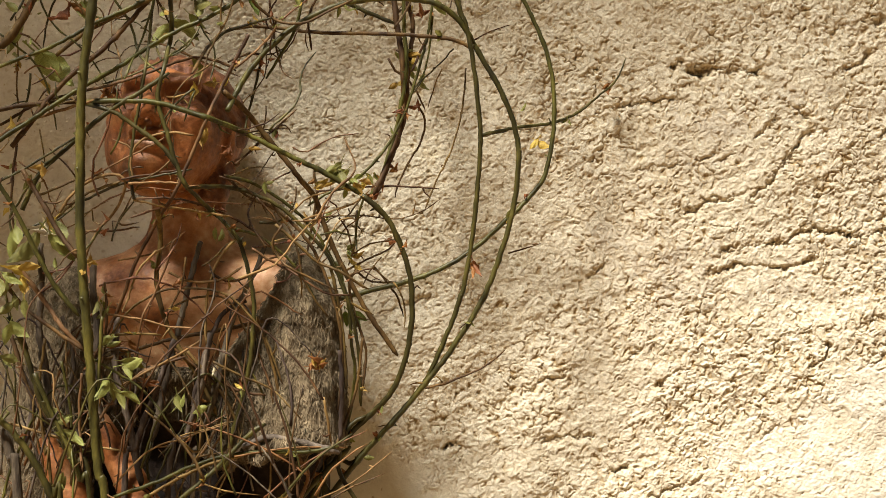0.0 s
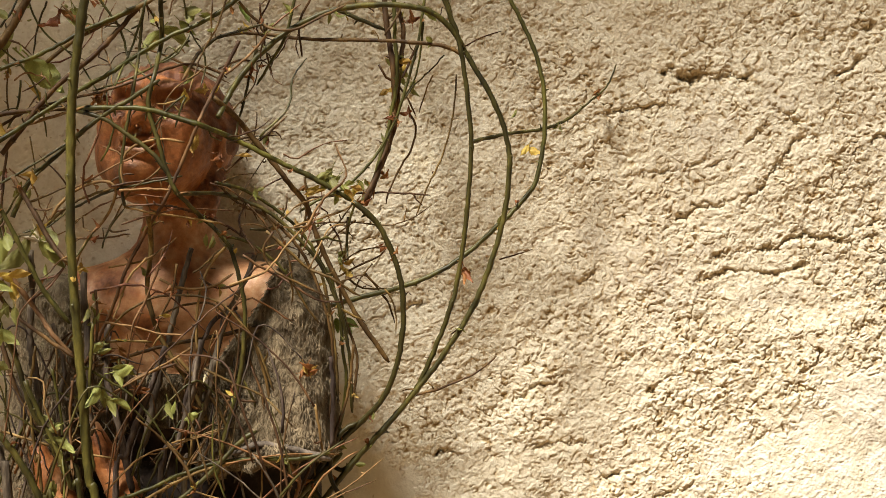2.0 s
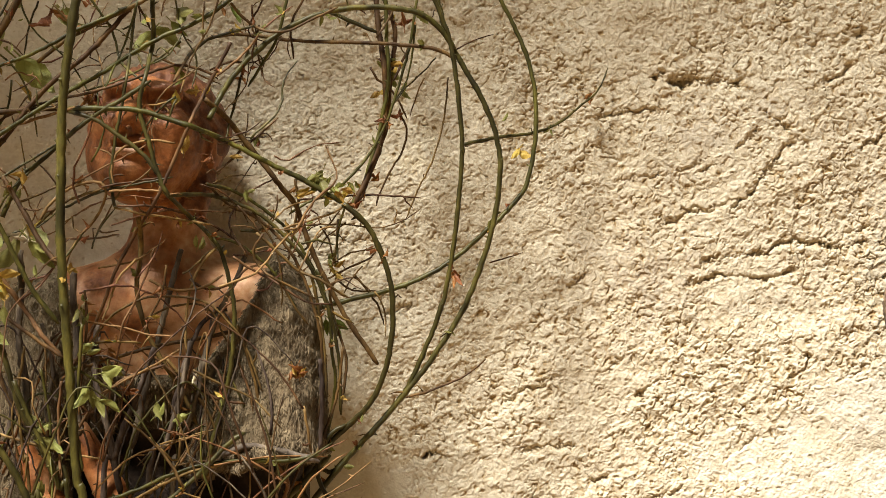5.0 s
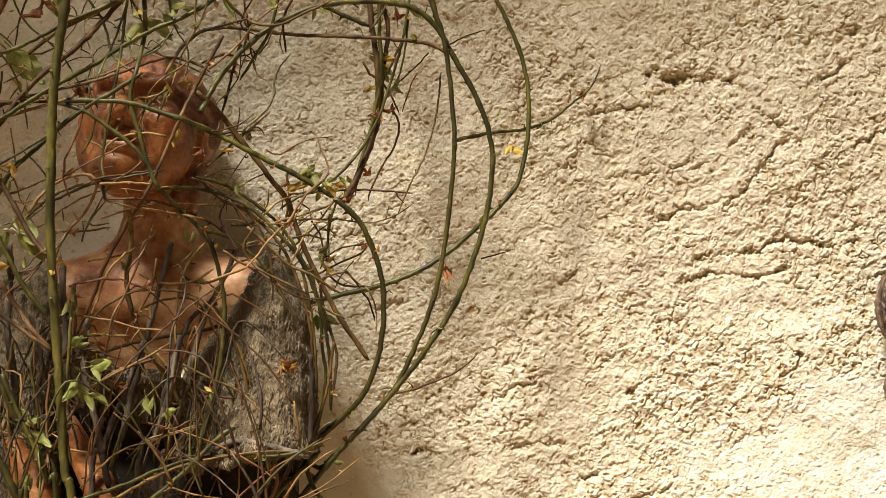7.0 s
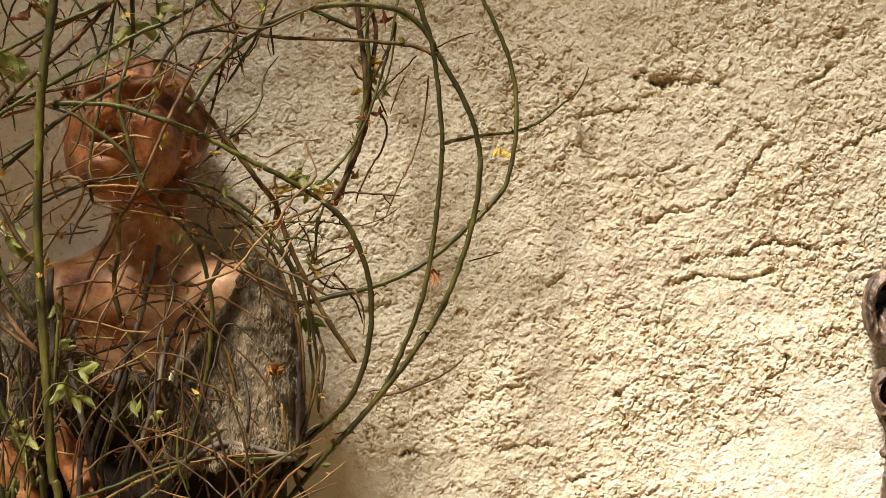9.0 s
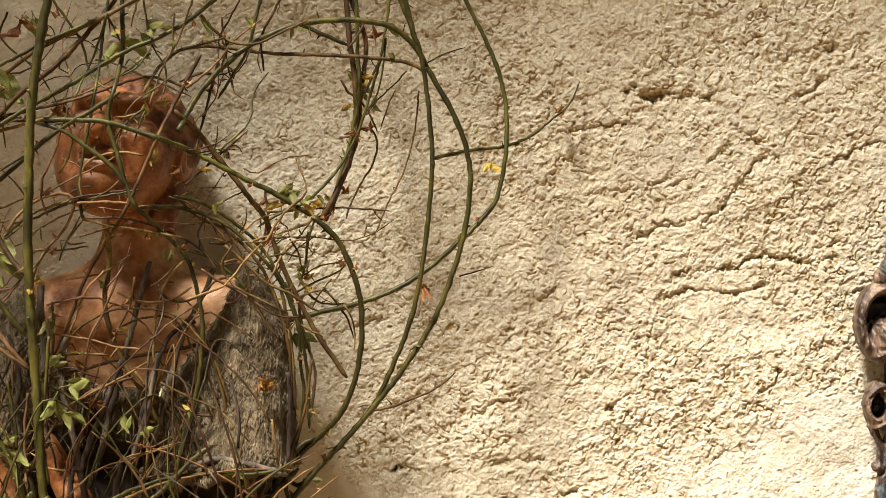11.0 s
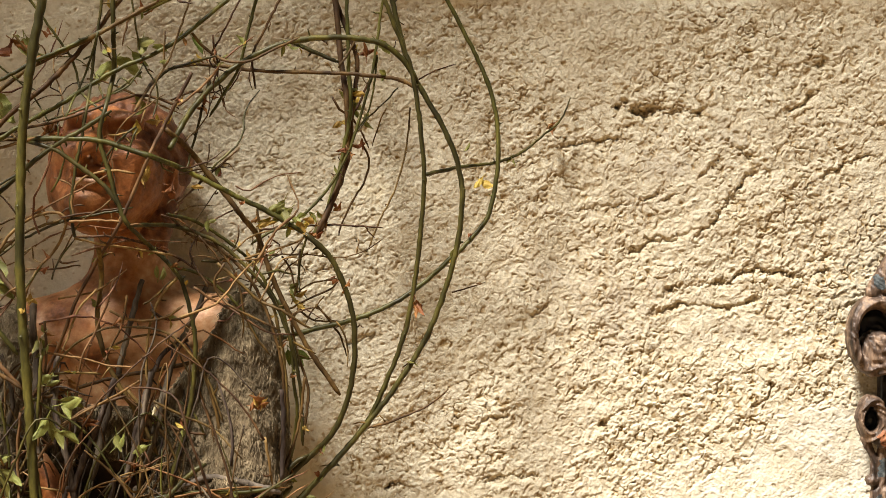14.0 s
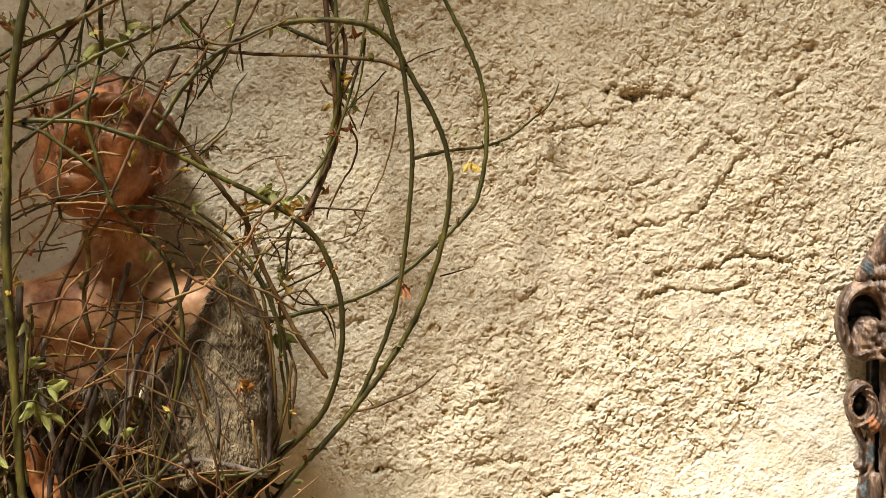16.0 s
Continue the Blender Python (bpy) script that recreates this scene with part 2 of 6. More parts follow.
def grain_field(x, z, size, seed=0):
    """Gradient noise, about -1 to 1, of lumps of that size."""
    c, s = math.cos(seed * 1.7), math.sin(seed * 1.7)
    x, z = (c * x - s * z) / size + seed * 13.1, (s * x + c * z) / size + seed * 29.7
    xi, zi = np.floor(x).astype(int), np.floor(z).astype(int)
    fx, fz = x - xi, z - zi
    ux, uz = fx ** 3 * (fx * (fx * 6 - 15) + 10), fz ** 3 * (fz * (fz * 6 - 15) + 10)

    def corner(i, k):
        a, b = (xi + i) & 255, (zi + k) & 255
        return WAY_X[a, b] * (fx - i) + WAY_Z[a, b] * (fz - k)

    low, high = corner(0, 0) * (1 - ux) + corner(1, 0) * ux, corner(0, 1) * (1 - ux) + corner(1, 1) * ux
    return 1.5 * (low * (1 - uz) + high * uz)


def grain_sum(x, z, size, seed, octaves=3, keep=0.6):
    out, amp = 0, 1
    for k in range(octaves):
        out = out + amp * grain_field(x, z, size * 0.53 ** k, seed + k)
        amp *= keep
    return out


def relief_of(x, z):
    """The plaster's height at x, z, with its painted crevice shade, earth and stains."""
    wx = x + 0.0028 * grain_sum(x, z, 0.014, 3, 3)
    wz = z + 0.0028 * grain_sum(x, z, 0.014, 7, 3)
    h = 0.0045 * grain_sum(x, z, 0.26, 1, 2) + 0.0022 * grain_sum(wx, wz, 0.085, 2, 3)
    # where the crust is coarse, and where a float has smoothed it
    patch = grain_sum(x, z, 0.13, 21, 3)
    coarse = np.clip(0.60 + 0.36 * step(patch + 0.35 * grain_sum(x, z, 0.04, 25, 2) + 1.1 * (x - 0.16) - 0.3 * (z - 1.45), -0.45, 0.65), 0, 1)
    smoother = step(0.5 * grain_sum(x, z, 0.11, 31, 3) + 2.4 * (x - 0.42) - 3.0 * (z - 1.26), 0.0, 0.55)
    coarse = coarse * (1 - 0.62 * smoother) * (1 - 0.55 * step(-x, 0.24, 0.40))
    # round the statue the coat is smooth
    bare = np.maximum(step(1.1 - np.hypot((x + 0.27) / 0.178, (z - 1.25) / 0.21) + 0.12 * grain_sum(x, z, 0.03, 29, 2), 0.0, 0.2),
                      step(1.1 - np.hypot((x + 0.20) / 0.19, (z - 1.08) / 0.11) + 0.12 * grain_sum(x, z, 0.03, 30, 2), 0.0, 0.2))
    coarse = coarse * (1 - 0.9 * bare)
    # low ridges drawn up to one side by the trowel
    tu, tv = 0.93 * wx + 0.37 * wz, 0.93 * wz - 0.37 * wx
    ridge = grain_sum(tu * 0.42, tv, 0.021, 27, 3, 0.55)
    h = h + coarse * (0.0006 * ridge + 0.0005 * step(ridge, -0.05, 0.14))
    # lumps of stucco with steep flanks, and crumbs on them
    lump = grain_sum(wx, wz, 0.0112, 41, 3, 0.68)
    crumb = grain_sum(wx, wz, 0.0051, 45, 2, 0.5)
    fine = grain_field(x, z, 0.0037, 49)
    ledge = step(lump, -0.20, -0.02) + 0.7 * step(lump, 0.36, 0.52)
    nub = step(crumb, -0.30, -0.04) + 0.5 * step(crumb, 0.36, 0.58)
    h = h + coarse * (0.00066 * ledge + 0.0002 * lump + 0.00042 * nub) + (0.45 - 0.3 * bare + 0.55 * coarse) * 0.00042 * fine
    # crevices between the lumps, in broken runs
    gap = grain_sum(wx, wz, 0.0150, 61, 2, 0.5)
    run = step(grain_sum(x, z, 0.030, 65, 2), -0.05, 0.35)
    rift = np.exp(-(gap / 0.10) ** 2) * run * coarse ** 2
    h = h - 0.0024 * rift
    pit = step(grain_sum(x, z, 0.0085, 67, 2), 0.55, 0.85) * (0.25 - 0.2 * bare + 0.75 * coarse)
    h = h - 0.0016 * pit
    # shade painted in: ochre in rifts, pits and between lumps
    shade_and_earth = np.clip(0.80 * rift + 0.60 * pit + coarse * (0.34 * step(-lump, 0.14, 0.40) + 0.44 * step(-crumb, 0.20, 0.45)), 0, 0.85)
    # specks of splashed earth
    speck = step(grain_field(x, z, 0.0062, 91) + 0.45 * grain_field(x, z, 0.06, 93), 0.72, 0.90)
    shade_and_earth = np.maximum(shade_and_earth, 0.65 * speck * step(-x, -0.05, 0.05))
    # cracks and broken edges: line, width, depth, how dark
    wob_x = x + 0.0046 * grain_sum(x, z, 0.017, 71, 4, 0.7)
    wob_z = z + 0.0046 * grain_sum(x, z, 0.017, 75, 4, 0.7)
    for line, wide, deep, crack_tint in CRACKS:
        (ax, bx), (az, bz) = [(min(p[k] for p in line) - 0.025, max(p[k] for p in line) + 0.025) for k in (0, 1)]
        box = (slice(*np.searchsorted(z[:, 0], (az, bz))), slice(*np.searchsorted(x[0], (ax, bx))))
        d, side = away(wob_x[box], wob_z[box], line)
        d = d * (1 + 0.45 * field(x[box], z[box], 0.007, 47))
        part_way = 0.25 + 0.75 * step(field(x[box], z[box], 0.014, 45), -0.35, 0.45)
        h[box] -= deep * np.exp(-(d / (wide * 0.55)) ** 1.5) * part_way
        # the upper lip stands proud of the lower
        h[box] += 0.10 * deep * side * np.exp(-(d / (wide * 1.8)) ** 2)
        # the crack's shade goes into the colour as well
        shade_and_earth[box] = np.maximum(shade_and_earth[box], crack_tint * np.exp(-(d / (wide * 0.9)) ** 2) * part_way)
    # grey damp stains, and the pale lime where the float went last
    stain = np.zeros(x.shape)
    ragged = 0.55 * grain_sum(x, z, 0.03, 81, 4, 0.7)
    for sx, sz, rx, rz, much in STAINS:
        stain = np.maximum(stain, much * step(1 - np.hypot((x - sx) / rx, (z - sz) / rz) + ragged, 0.0, 0.9))
    lime = smoother * step(grain_sum(x, z, 0.05, 87, 3) + 0.5, -0.2, 0.8)
    return h, shade_and_earth, stain, lime


def build_wall():
    x0, x1, z0, z1 = -0.60, 0.645, 1.075, 1.755
    # a close mesh where the plaster lies bare, a wider one behind the shrub
    gx = np.concatenate([np.arange(x0, -0.28, 0.0014), np.arange(-0.28, -0.10, 0.0011), np.arange(-0.10, x1, 0.00086)])
    gz = np.arange(z0, z1, 0.00086)
    nx, nz = len(gx), len(gz)
    x0, x1, z0, z1 = gx[0], gx[-1], gz[0], gz[-1]
    gx, gz = np.meshgrid(gx, gz)
    h, shade_and_earth, stain, lime = relief_of(gx, gz)
    edge = np.minimum(np.minimum(gx - x0, x1 - gx), np.minimum(gz - z0, z1 - gz))
    h = h * step(edge, 0, 0.02)
    verts = np.stack([gx, -h, gz], -1).reshape(-1, 3)
    i = np.arange(nx * nz).reshape(nz, nx)
    faces = np.stack([i[:-1, :-1], i[:-1, 1:], i[1:, 1:], i[1:, :-1]], -1).reshape(-1, 4)
    # the plain rest of the wall, its ends, back and top
    X0, X1, Z0, Z1, B = -2.6, 2.6, 0.0, 2.7, 0.3
    n = len(verts)
    extra = np.array([(X0, 0, Z0), (X1, 0, Z0), (X1, 0, Z1), (X0, 0, Z1), (x0, 0, z0), (x1, 0, z0), (x1, 0, z1), (x0, 0, z1),
                      (X0, B, Z0), (X1, B, Z0), (X1, B, Z1), (X0, B, Z1)])
    quads = np.array([(0, 1, 5, 4), (1, 2, 6, 5), (2, 3, 7, 6), (3, 0, 4, 7), (9, 8, 11, 10), (1, 9, 10, 2), (8, 0, 3, 11), (3, 2, 10, 11)]) + n
    me = smooth(mesh_of("wall_back", np.concatenate([verts, extra]), np.concatenate([faces, quads])))
    for name, values in (("shade_and_earth", shade_and_earth), ("stain", stain), ("lime", lime)):
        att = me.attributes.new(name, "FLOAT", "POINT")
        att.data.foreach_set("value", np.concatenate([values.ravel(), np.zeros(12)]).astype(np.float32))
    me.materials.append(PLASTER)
    return tagged(new("wall_back", me), "weathered cream plaster wall, coarse and cracked", "wall", kind="structure")


build_wall()


def build_ground():
    n = 40
    g = np.concatenate([-np.geomspace(400, 3, 12), np.linspace(-2.6, 2.6, n), np.geomspace(3, 400, 12)])
    gx, gy = np.meshgrid(g, g)
    near = np.exp(-(gx ** 2 + gy ** 2) / 12)
    gz = -0.012 + 0.012 * rough_field(gx, gy, 0.6, 51) * near
    i = np.arange(gx.size).reshape(gx.shape)
    me = smooth(mesh_of("ground", np.stack([gx, gy, gz], -1).reshape(-1, 3), np.stack([i[:-1, :-1], i[:-1, 1:], i[1:, 1:], i[1:, :-1]], -1).reshape(-1, 4)))
    me.materials.append(SOIL)
    return tagged(new("ground", me), "bare sandy ground at the foot of the wall", "ground", kind="structure")


build_ground()


def build_unseen_wall():
    """Unseen plain wall, added opposite to cut low sky and bounce warm light."""
    bm = bmesh.new()
    bmesh.ops.create_cube(bm, size=1, matrix=Matrix.Translation((0, -5.65, 1.5)) @ Matrix.Diagonal((9, 0.3, 3.04, 1)))
    me = bpy.data.meshes.new("wall_front")
    bm.to_mesh(me)
    me.materials.append(PLASTER)
    return tagged(new("wall_front", me), "unseen plain cream plaster wall, added opposite to cut the low sky", "wall", kind="structure")


build_unseen_wall()


# ---- solid shapes ----
def surface(dist, lo, hi, s):
    """The skin of a solid given by its signed distance, as vertices and quads."""
    ax = [np.arange(a, b, s) for a, b in zip(lo, hi)]
    gx, gy, gz = np.meshgrid(*ax, indexing="ij")
    f = dist(gx, gy, gz)
    n = [len(a) - 1 for a in ax]
    inside = f < 0
    total = np.zeros(n)
    place = np.zeros((*n, 3))
    base = np.stack(np.meshgrid(*[np.arange(k) for k in n], indexing="ij"), -1).astype(float)
    for axis in range(3):
        for p in (0, 1):
            for q in (0, 1):
                o = [p, q]
                o.insert(axis, 0)
                e = list(o)
                e[axis] = 1
                a = f[o[0]:o[0] + n[0], o[1]:o[1] + n[1], o[2]:o[2] + n[2]]
                b = f[e[0]:e[0] + n[0], e[1]:e[1] + n[1], e[2]:e[2] + n[2]]
                cross = (a < 0) != (b < 0)
                k = np.where(cross, a / np.where(a == b, 1, a - b), 0)
                total += cross
                for c in range(3):
                    place[..., c] += np.where(cross, (k if c == axis else o[c]), 0)
    has = total > 0
    index = np.full(n, -1)
    index[has] = np.arange(has.sum())
    verts = (base[has] + place[has] / total[has][:, None]) * s + np.array(lo)
    faces = []
    for axis in range(3):
        sl = [slice(1, -1)] * 3
        sl[axis] = slice(0, -1)
        sh = list(sl)
        sh[axis] = slice(1, None)
        a, b = inside[tuple(sl)], inside[tuple(sh)]
        at = np.argwhere(a != b)
        flip = a[a != b]
        off = np.array([1, 1, 1])
        off[axis] = 0
        at = at + off
        u, v = [(1, 2), (2, 0), (0, 1)][axis]
        quad = []
        for du, dv in ((1, 1), (0, 1), (0, 0), (1, 0)):
            w = at.copy()
            w[:, u] -= du
            w[:, v] -= dv
            quad.append(index[w[:, 0], w[:, 1], w[:, 2]])
        quad = np.stack(quad, -1)
        quad[~flip] = quad[~flip][:, ::-1]
        faces.append(quad)
    return verts, np.concatenate(faces)


def ball(x, y, z, c, r, turn=None):
    p = np.stack([x - c[0], y - c[1], z - c[2]], -1)
    if turn:
        p = p @ np.array(Euler([radians(a) for a in turn]).to_matrix())
    r = np.array(r)
    k0 = np.linalg.norm(p / r, axis=-1)
    k1 = np.linalg.norm(p / (r * r), axis=-1)
    return k0 * (k0 - 1) / np.maximum(k1, 1e-6)


def rod(x, y, z, a, b, ra, rb):
    ab = np.array(b) - np.array(a)
    px, py, pz = x - a[0], y - a[1], z - a[2]
    k = np.clip((px * ab[0] + py * ab[1] + pz * ab[2]) / (ab @ ab), 0, 1)
    return np.sqrt((px - k * ab[0]) ** 2 + (py - k * ab[1]) ** 2 + (pz - k * ab[2]) ** 2) - (ra + (rb - ra) * k)


def ring(x, y, z, c, rx, rz, thick, depth):
    """An oval ring that faces the room."""
    k = np.sqrt(((x - c[0]) / rx) ** 2 + ((z - c[2]) / rz) ** 2)
    d = (k - 1) * min(rx, rz)
    return np.sqrt(d * d + ((y - c[1]) * thick / depth) ** 2) - thick


def join(a, b, k):
    h = np.clip(0.5 + 0.5 * (b - a) / k, 0, 1)
    return b + (a - b) * h - k * h * (1 - h)


def carve(a, b, k):
    return -join(-a, b, k)


# ---- the statue: a terracotta figure in a shaggy robe, before the wall ----
HEAD, BACK = Vector((-0.309, -0.104, 1.539)), (-25, 3, -8)
TURN_HEAD = Euler([radians(a) for a in BACK]).to_matrix()


def at(px, py, pz):
    """A place on the head, which is raised and turned."""
    return tuple(HEAD + TURN_HEAD @ Vector((px, py, pz)))


def statue_parts(x, y, z):
    g = lambda *a: ball(x, y, z, *a)
    r = lambda *a: rod(x, y, z, *a)
    back = BACK
    skin = g(at(-0.002, 0.014, 0.012), (0.069, 0.080, 0.074), back)
    skin = join(skin, g(at(-0.004, -0.010, -0.030), (0.064, 0.062, 0.060), back), 0.022)
    skin = join(skin, g(at(0, -0.040, -0.076), (0.034, 0.032, 0.016), back), 0.020)          # jaw and chin
    skin = join(skin, g(at(0, -0.060, -0.082), (0.016, 0.012, 0.012), back), 0.010)
    skin = join(skin, r(at(-0.036, -0.060, 0.025), at(0.036, -0.060, 0.025), 0.009, 0.009), 0.012)  # brow
    skin = join(skin, r(at(0, -0.070, 0.018), at(0, -0.096, -0.031), 0.0065, 0.0105), 0.009)  # nose
    for s in (-1, 1):
        skin = join(skin, g(at(s * 0.038, -0.048, -0.016), (0.020, 0.017, 0.017), back), 0.012)  # cheekbone
        skin = carve(skin, g(at(s * 0.028, -0.076, 0.006), (0.020, 0.026, 0.013), back), 0.005)
        skin = join(skin, g(at(s * 0.028, -0.047, 0.005), (0.0135, 0.010, 0.0095), back), 0.002)
        skin = join(skin, r(at(s * 0.017, -0.055, 0.011), at(s * 0.040, -0.049, 0.009), 0.0035, 0.003), 0.002)  # eyelid
        skin = join(skin, g(at(s * 0.0105, -0.083, -0.034), (0.0075, 0.010, 0.0075), back), 0.005)
        skin = carve(skin, g(at(s * 0.006, -0.090, -0.043), (0.0048, 0.008, 0.007), back), 0.002)
        skin = join(skin, g(at(s * 0.070, 0.016, -0.004), (0.009, 0.019, 0.029), back), 0.006)  # ear
        skin = carve(skin, g(at(s * 0.079, 0.010, -0.002), (0.006, 0.010, 0.017), back), 0.003)
        # the cheek falls in beside the mouth
        skin = carve(skin, g(at(s * 0.040, -0.082, -0.052), (0.017, 0.024, 0.024), back), 0.012)
    skin = join(skin, g(at(0, -0.060, -0.054), (0.024, 0.018, 0.018), back), 0.012)
    skin = join(skin, r(at(-0.015, -0.077, -0.050), at(0.015, -0.077, -0.050), 0.0050, 0.0050), 0.004)
    skin = join(skin, r(at(-0.013, -0.077, -0.0640), at(0.013, -0.077, -0.0640), 0.0064, 0.0064), 0.004)
    skin = carve(skin, g(at(0, -0.084, -0.0568), (0.021, 0.024, 0.0050), back), 0.0012)
    skin = carve(skin, r(at(-0.014, -0.081, -0.0735), at(0.014, -0.081, -0.0735), 0.0055, 0.0055), 0.006)
    # combed hair, low over the brow and the nape
    hair = g(at(0.001, 0.020, 0.018), (0.074, 0.087, 0.072), back)
    hair = join(hair, r(at(0.058, 0.026, 0.02), at(0.054, 0.030, -0.072), 0.021, 0.017), 0.02)
    hair = hair + 0.0014 * np.sin(460 * (x + 0.25 * z) + 5 * field(x, z, 0.02, 81)) + 0.0016 * rough_field(x * 2, z, 0.02, 83)
    cut = g(at(-0.016, -0.078, -0.036), (0.066, 0.082, 0.080), back)
    hair = carve(hair, cut, 0.006)
    hair = np.maximum(hair, y + 0.012)
    neck = r((-0.292, -0.074, 1.50), (-0.300, -0.060, 1.36), 0.039, 0.048)
    skin = join(skin, neck, 0.014)
    skin = join(skin, r((-0.275, -0.098, 1.47), (-0.312, -0.106, 1.352), 0.011, 0.012), 0.02)
    chest = g((-0.300, -0.048, 1.285), (0.140, 0.070, 0.105))
    hollow = g((-0.300, -0.030, 1.12), (0.13, 0.045, 0.14))
    hollow = join(hollow, r((-0.178, -0.055, 1.20), (-0.19, -0.05, 0.93), 0.046, 0.06), 0.03)
    hollow = join(hollow, r((-0.30, -0.055, 1.00), (-0.30, -0.06, 0.90), 0.12, 0.14), 0.05)
    skin = join(join(skin, chest, 0.05), hollow, 0.02)
    skin = join(skin, r((-0.40, -0.075, 1.347), (-0.185, -0.088, 1.352), 0.036, 0.040), 0.05)
    skin = join(skin, r((-0.405, -0.100, 1.350), (-0.325, -0.112, 1.332), 0.010, 0.011), 0.014)
    skin = join(skin, r((-0.205, -0.110, 1.358), (-0.280, -0.112, 1.332), 0.010, 0.011), 0.014)
    # the robe's front, open in a curve from shoulder to shoulder, with a rolled edge
    torso = join(join(chest, hollow, 0.02), r((-0.40, -0.075, 1.347), (-0.185, -0.088, 1.352), 0.036, 0.040), 0.05)
    along = x + 0.292 + 0.006 * field(x, z, 0.03, 57)
    line = z - (1.262 + np.where(along > 0, 9.2, 4.0) * along ** 2)
    front = torso - 0.008 - 0.006 * np.exp(-((line + 0.007) / 0.007) ** 2) - 0.003 * np.sin(150 * (x + 0.6 * z)) * step(-line, 0.0, 0.05)
    front = np.maximum(np.maximum(front, line), 1.17 + 0.05 * field(x, z, 0.03, 58) + 0.6 * np.clip(0.06 - np.abs(x + 0.31), 0, 0.06) * 2 - z)
    # forearms, laid one over the other
    skin = join(skin, r((-0.381, -0.150, 1.208), (-0.305, -0.180, 1.07), 0.011, 0.027), 0.012)
    skin = join(skin, r((-0.440, -0.150, 1.182), (-0.378, -0.170, 1.06), 0.012, 0.027), 0.012)
    shag = 0.005 * rough_field(x * 1.9 + y * 1.6, z * 0.55 - 0.3 * x, 0.018, 61, 4, 0.7)
    robe = r((-0.162, -0.102, 1.325), (-0.166, -0.128, 1.12), 0.044, 0.066)
    robe = join(robe, r((-0.205, -0.088, 1.305), (-0.236, -0.108, 1.10), 0.034, 0.046), 0.03)
    robe = np.maximum(robe, 1.176 + 0.2 * (x + 0.16) + 0.01 * field(x, y, 0.02, 4) - z)
    robe = join(robe, r((-0.432, -0.088, 1.338), (-0.452, -0.105, 1.09), 0.041, 0.050), 0.03)
    robe = join(robe, front, 0.012)
    robe = np.maximum(robe, y + 0.012) + shag
    skin = skin + 0.0016 * rough_field(x + y, z - 0.5 * y, 0.016, 85, 3)
    skin = np.maximum(skin, y + 0.012)
    return skin, robe, hair


def fibres(verts, faces, chosen, count, rng):
    """Hanging strands all over the robe."""
    tri = verts[faces[chosen]]
    mid = tri.mean(1)
    nor = np.cross(tri[:, 2] - tri[:, 0], tri[:, 3] - tri[:, 1])
    nor /= np.linalg.norm(nor, axis=1)[:, None] + 1e-9
    pick = np.flatnonzero((nor[:, 1] < 0.35) & (mid[:, 2] > 1.06) & (mid[:, 1] < -0.02))
    pick = rng.choice(pick, count)
    p, n = mid[pick], nor[pick]
    down = np.stack([rng.uniform(-0.55, 0.45, count), rng.uniform(-0.2, 0.1, count), -np.ones(count)], -1)
    down -= n * (down * n).sum(1)[:, None]
    down /= np.linalg.norm(down, axis=1)[:, None]
    side = np.cross(n, down)
    size, wide = rng.uniform(0.004, 0.010, count)[:, None], rng.uniform(0.0003, 0.0007, count)[:, None]
    lift = rng.uniform(0.0004, 0.0018, count)[:, None]
    bow = rng.uniform(-0.9, 0.9, count)[:, None]
    v, f = [], []
    for t, w, u in ((0, 0.6, -0.001), (0.4, 1.0, 0.8), (0.75, 0.8, 1.0), (1.0, 0.25, 0.6)):
        c = p + down * size * t + n * lift * u + side * size * bow * t * t
        v += [c - side * wide * w, c + n * wide * w * 1.2, c + side * wide * w]
    v = np.stack(v, 1)
    for k in range(3):
        for q in range(2):
            f.append((3 * k + q, 3 * k + q + 1, 3 * k + q + 4, 3 * k + q + 3))
    f = (np.array(f)[None] + (np.arange(count) * 12)[:, None, None]).reshape(-1, 4)
    return v.reshape(-1, 3), f


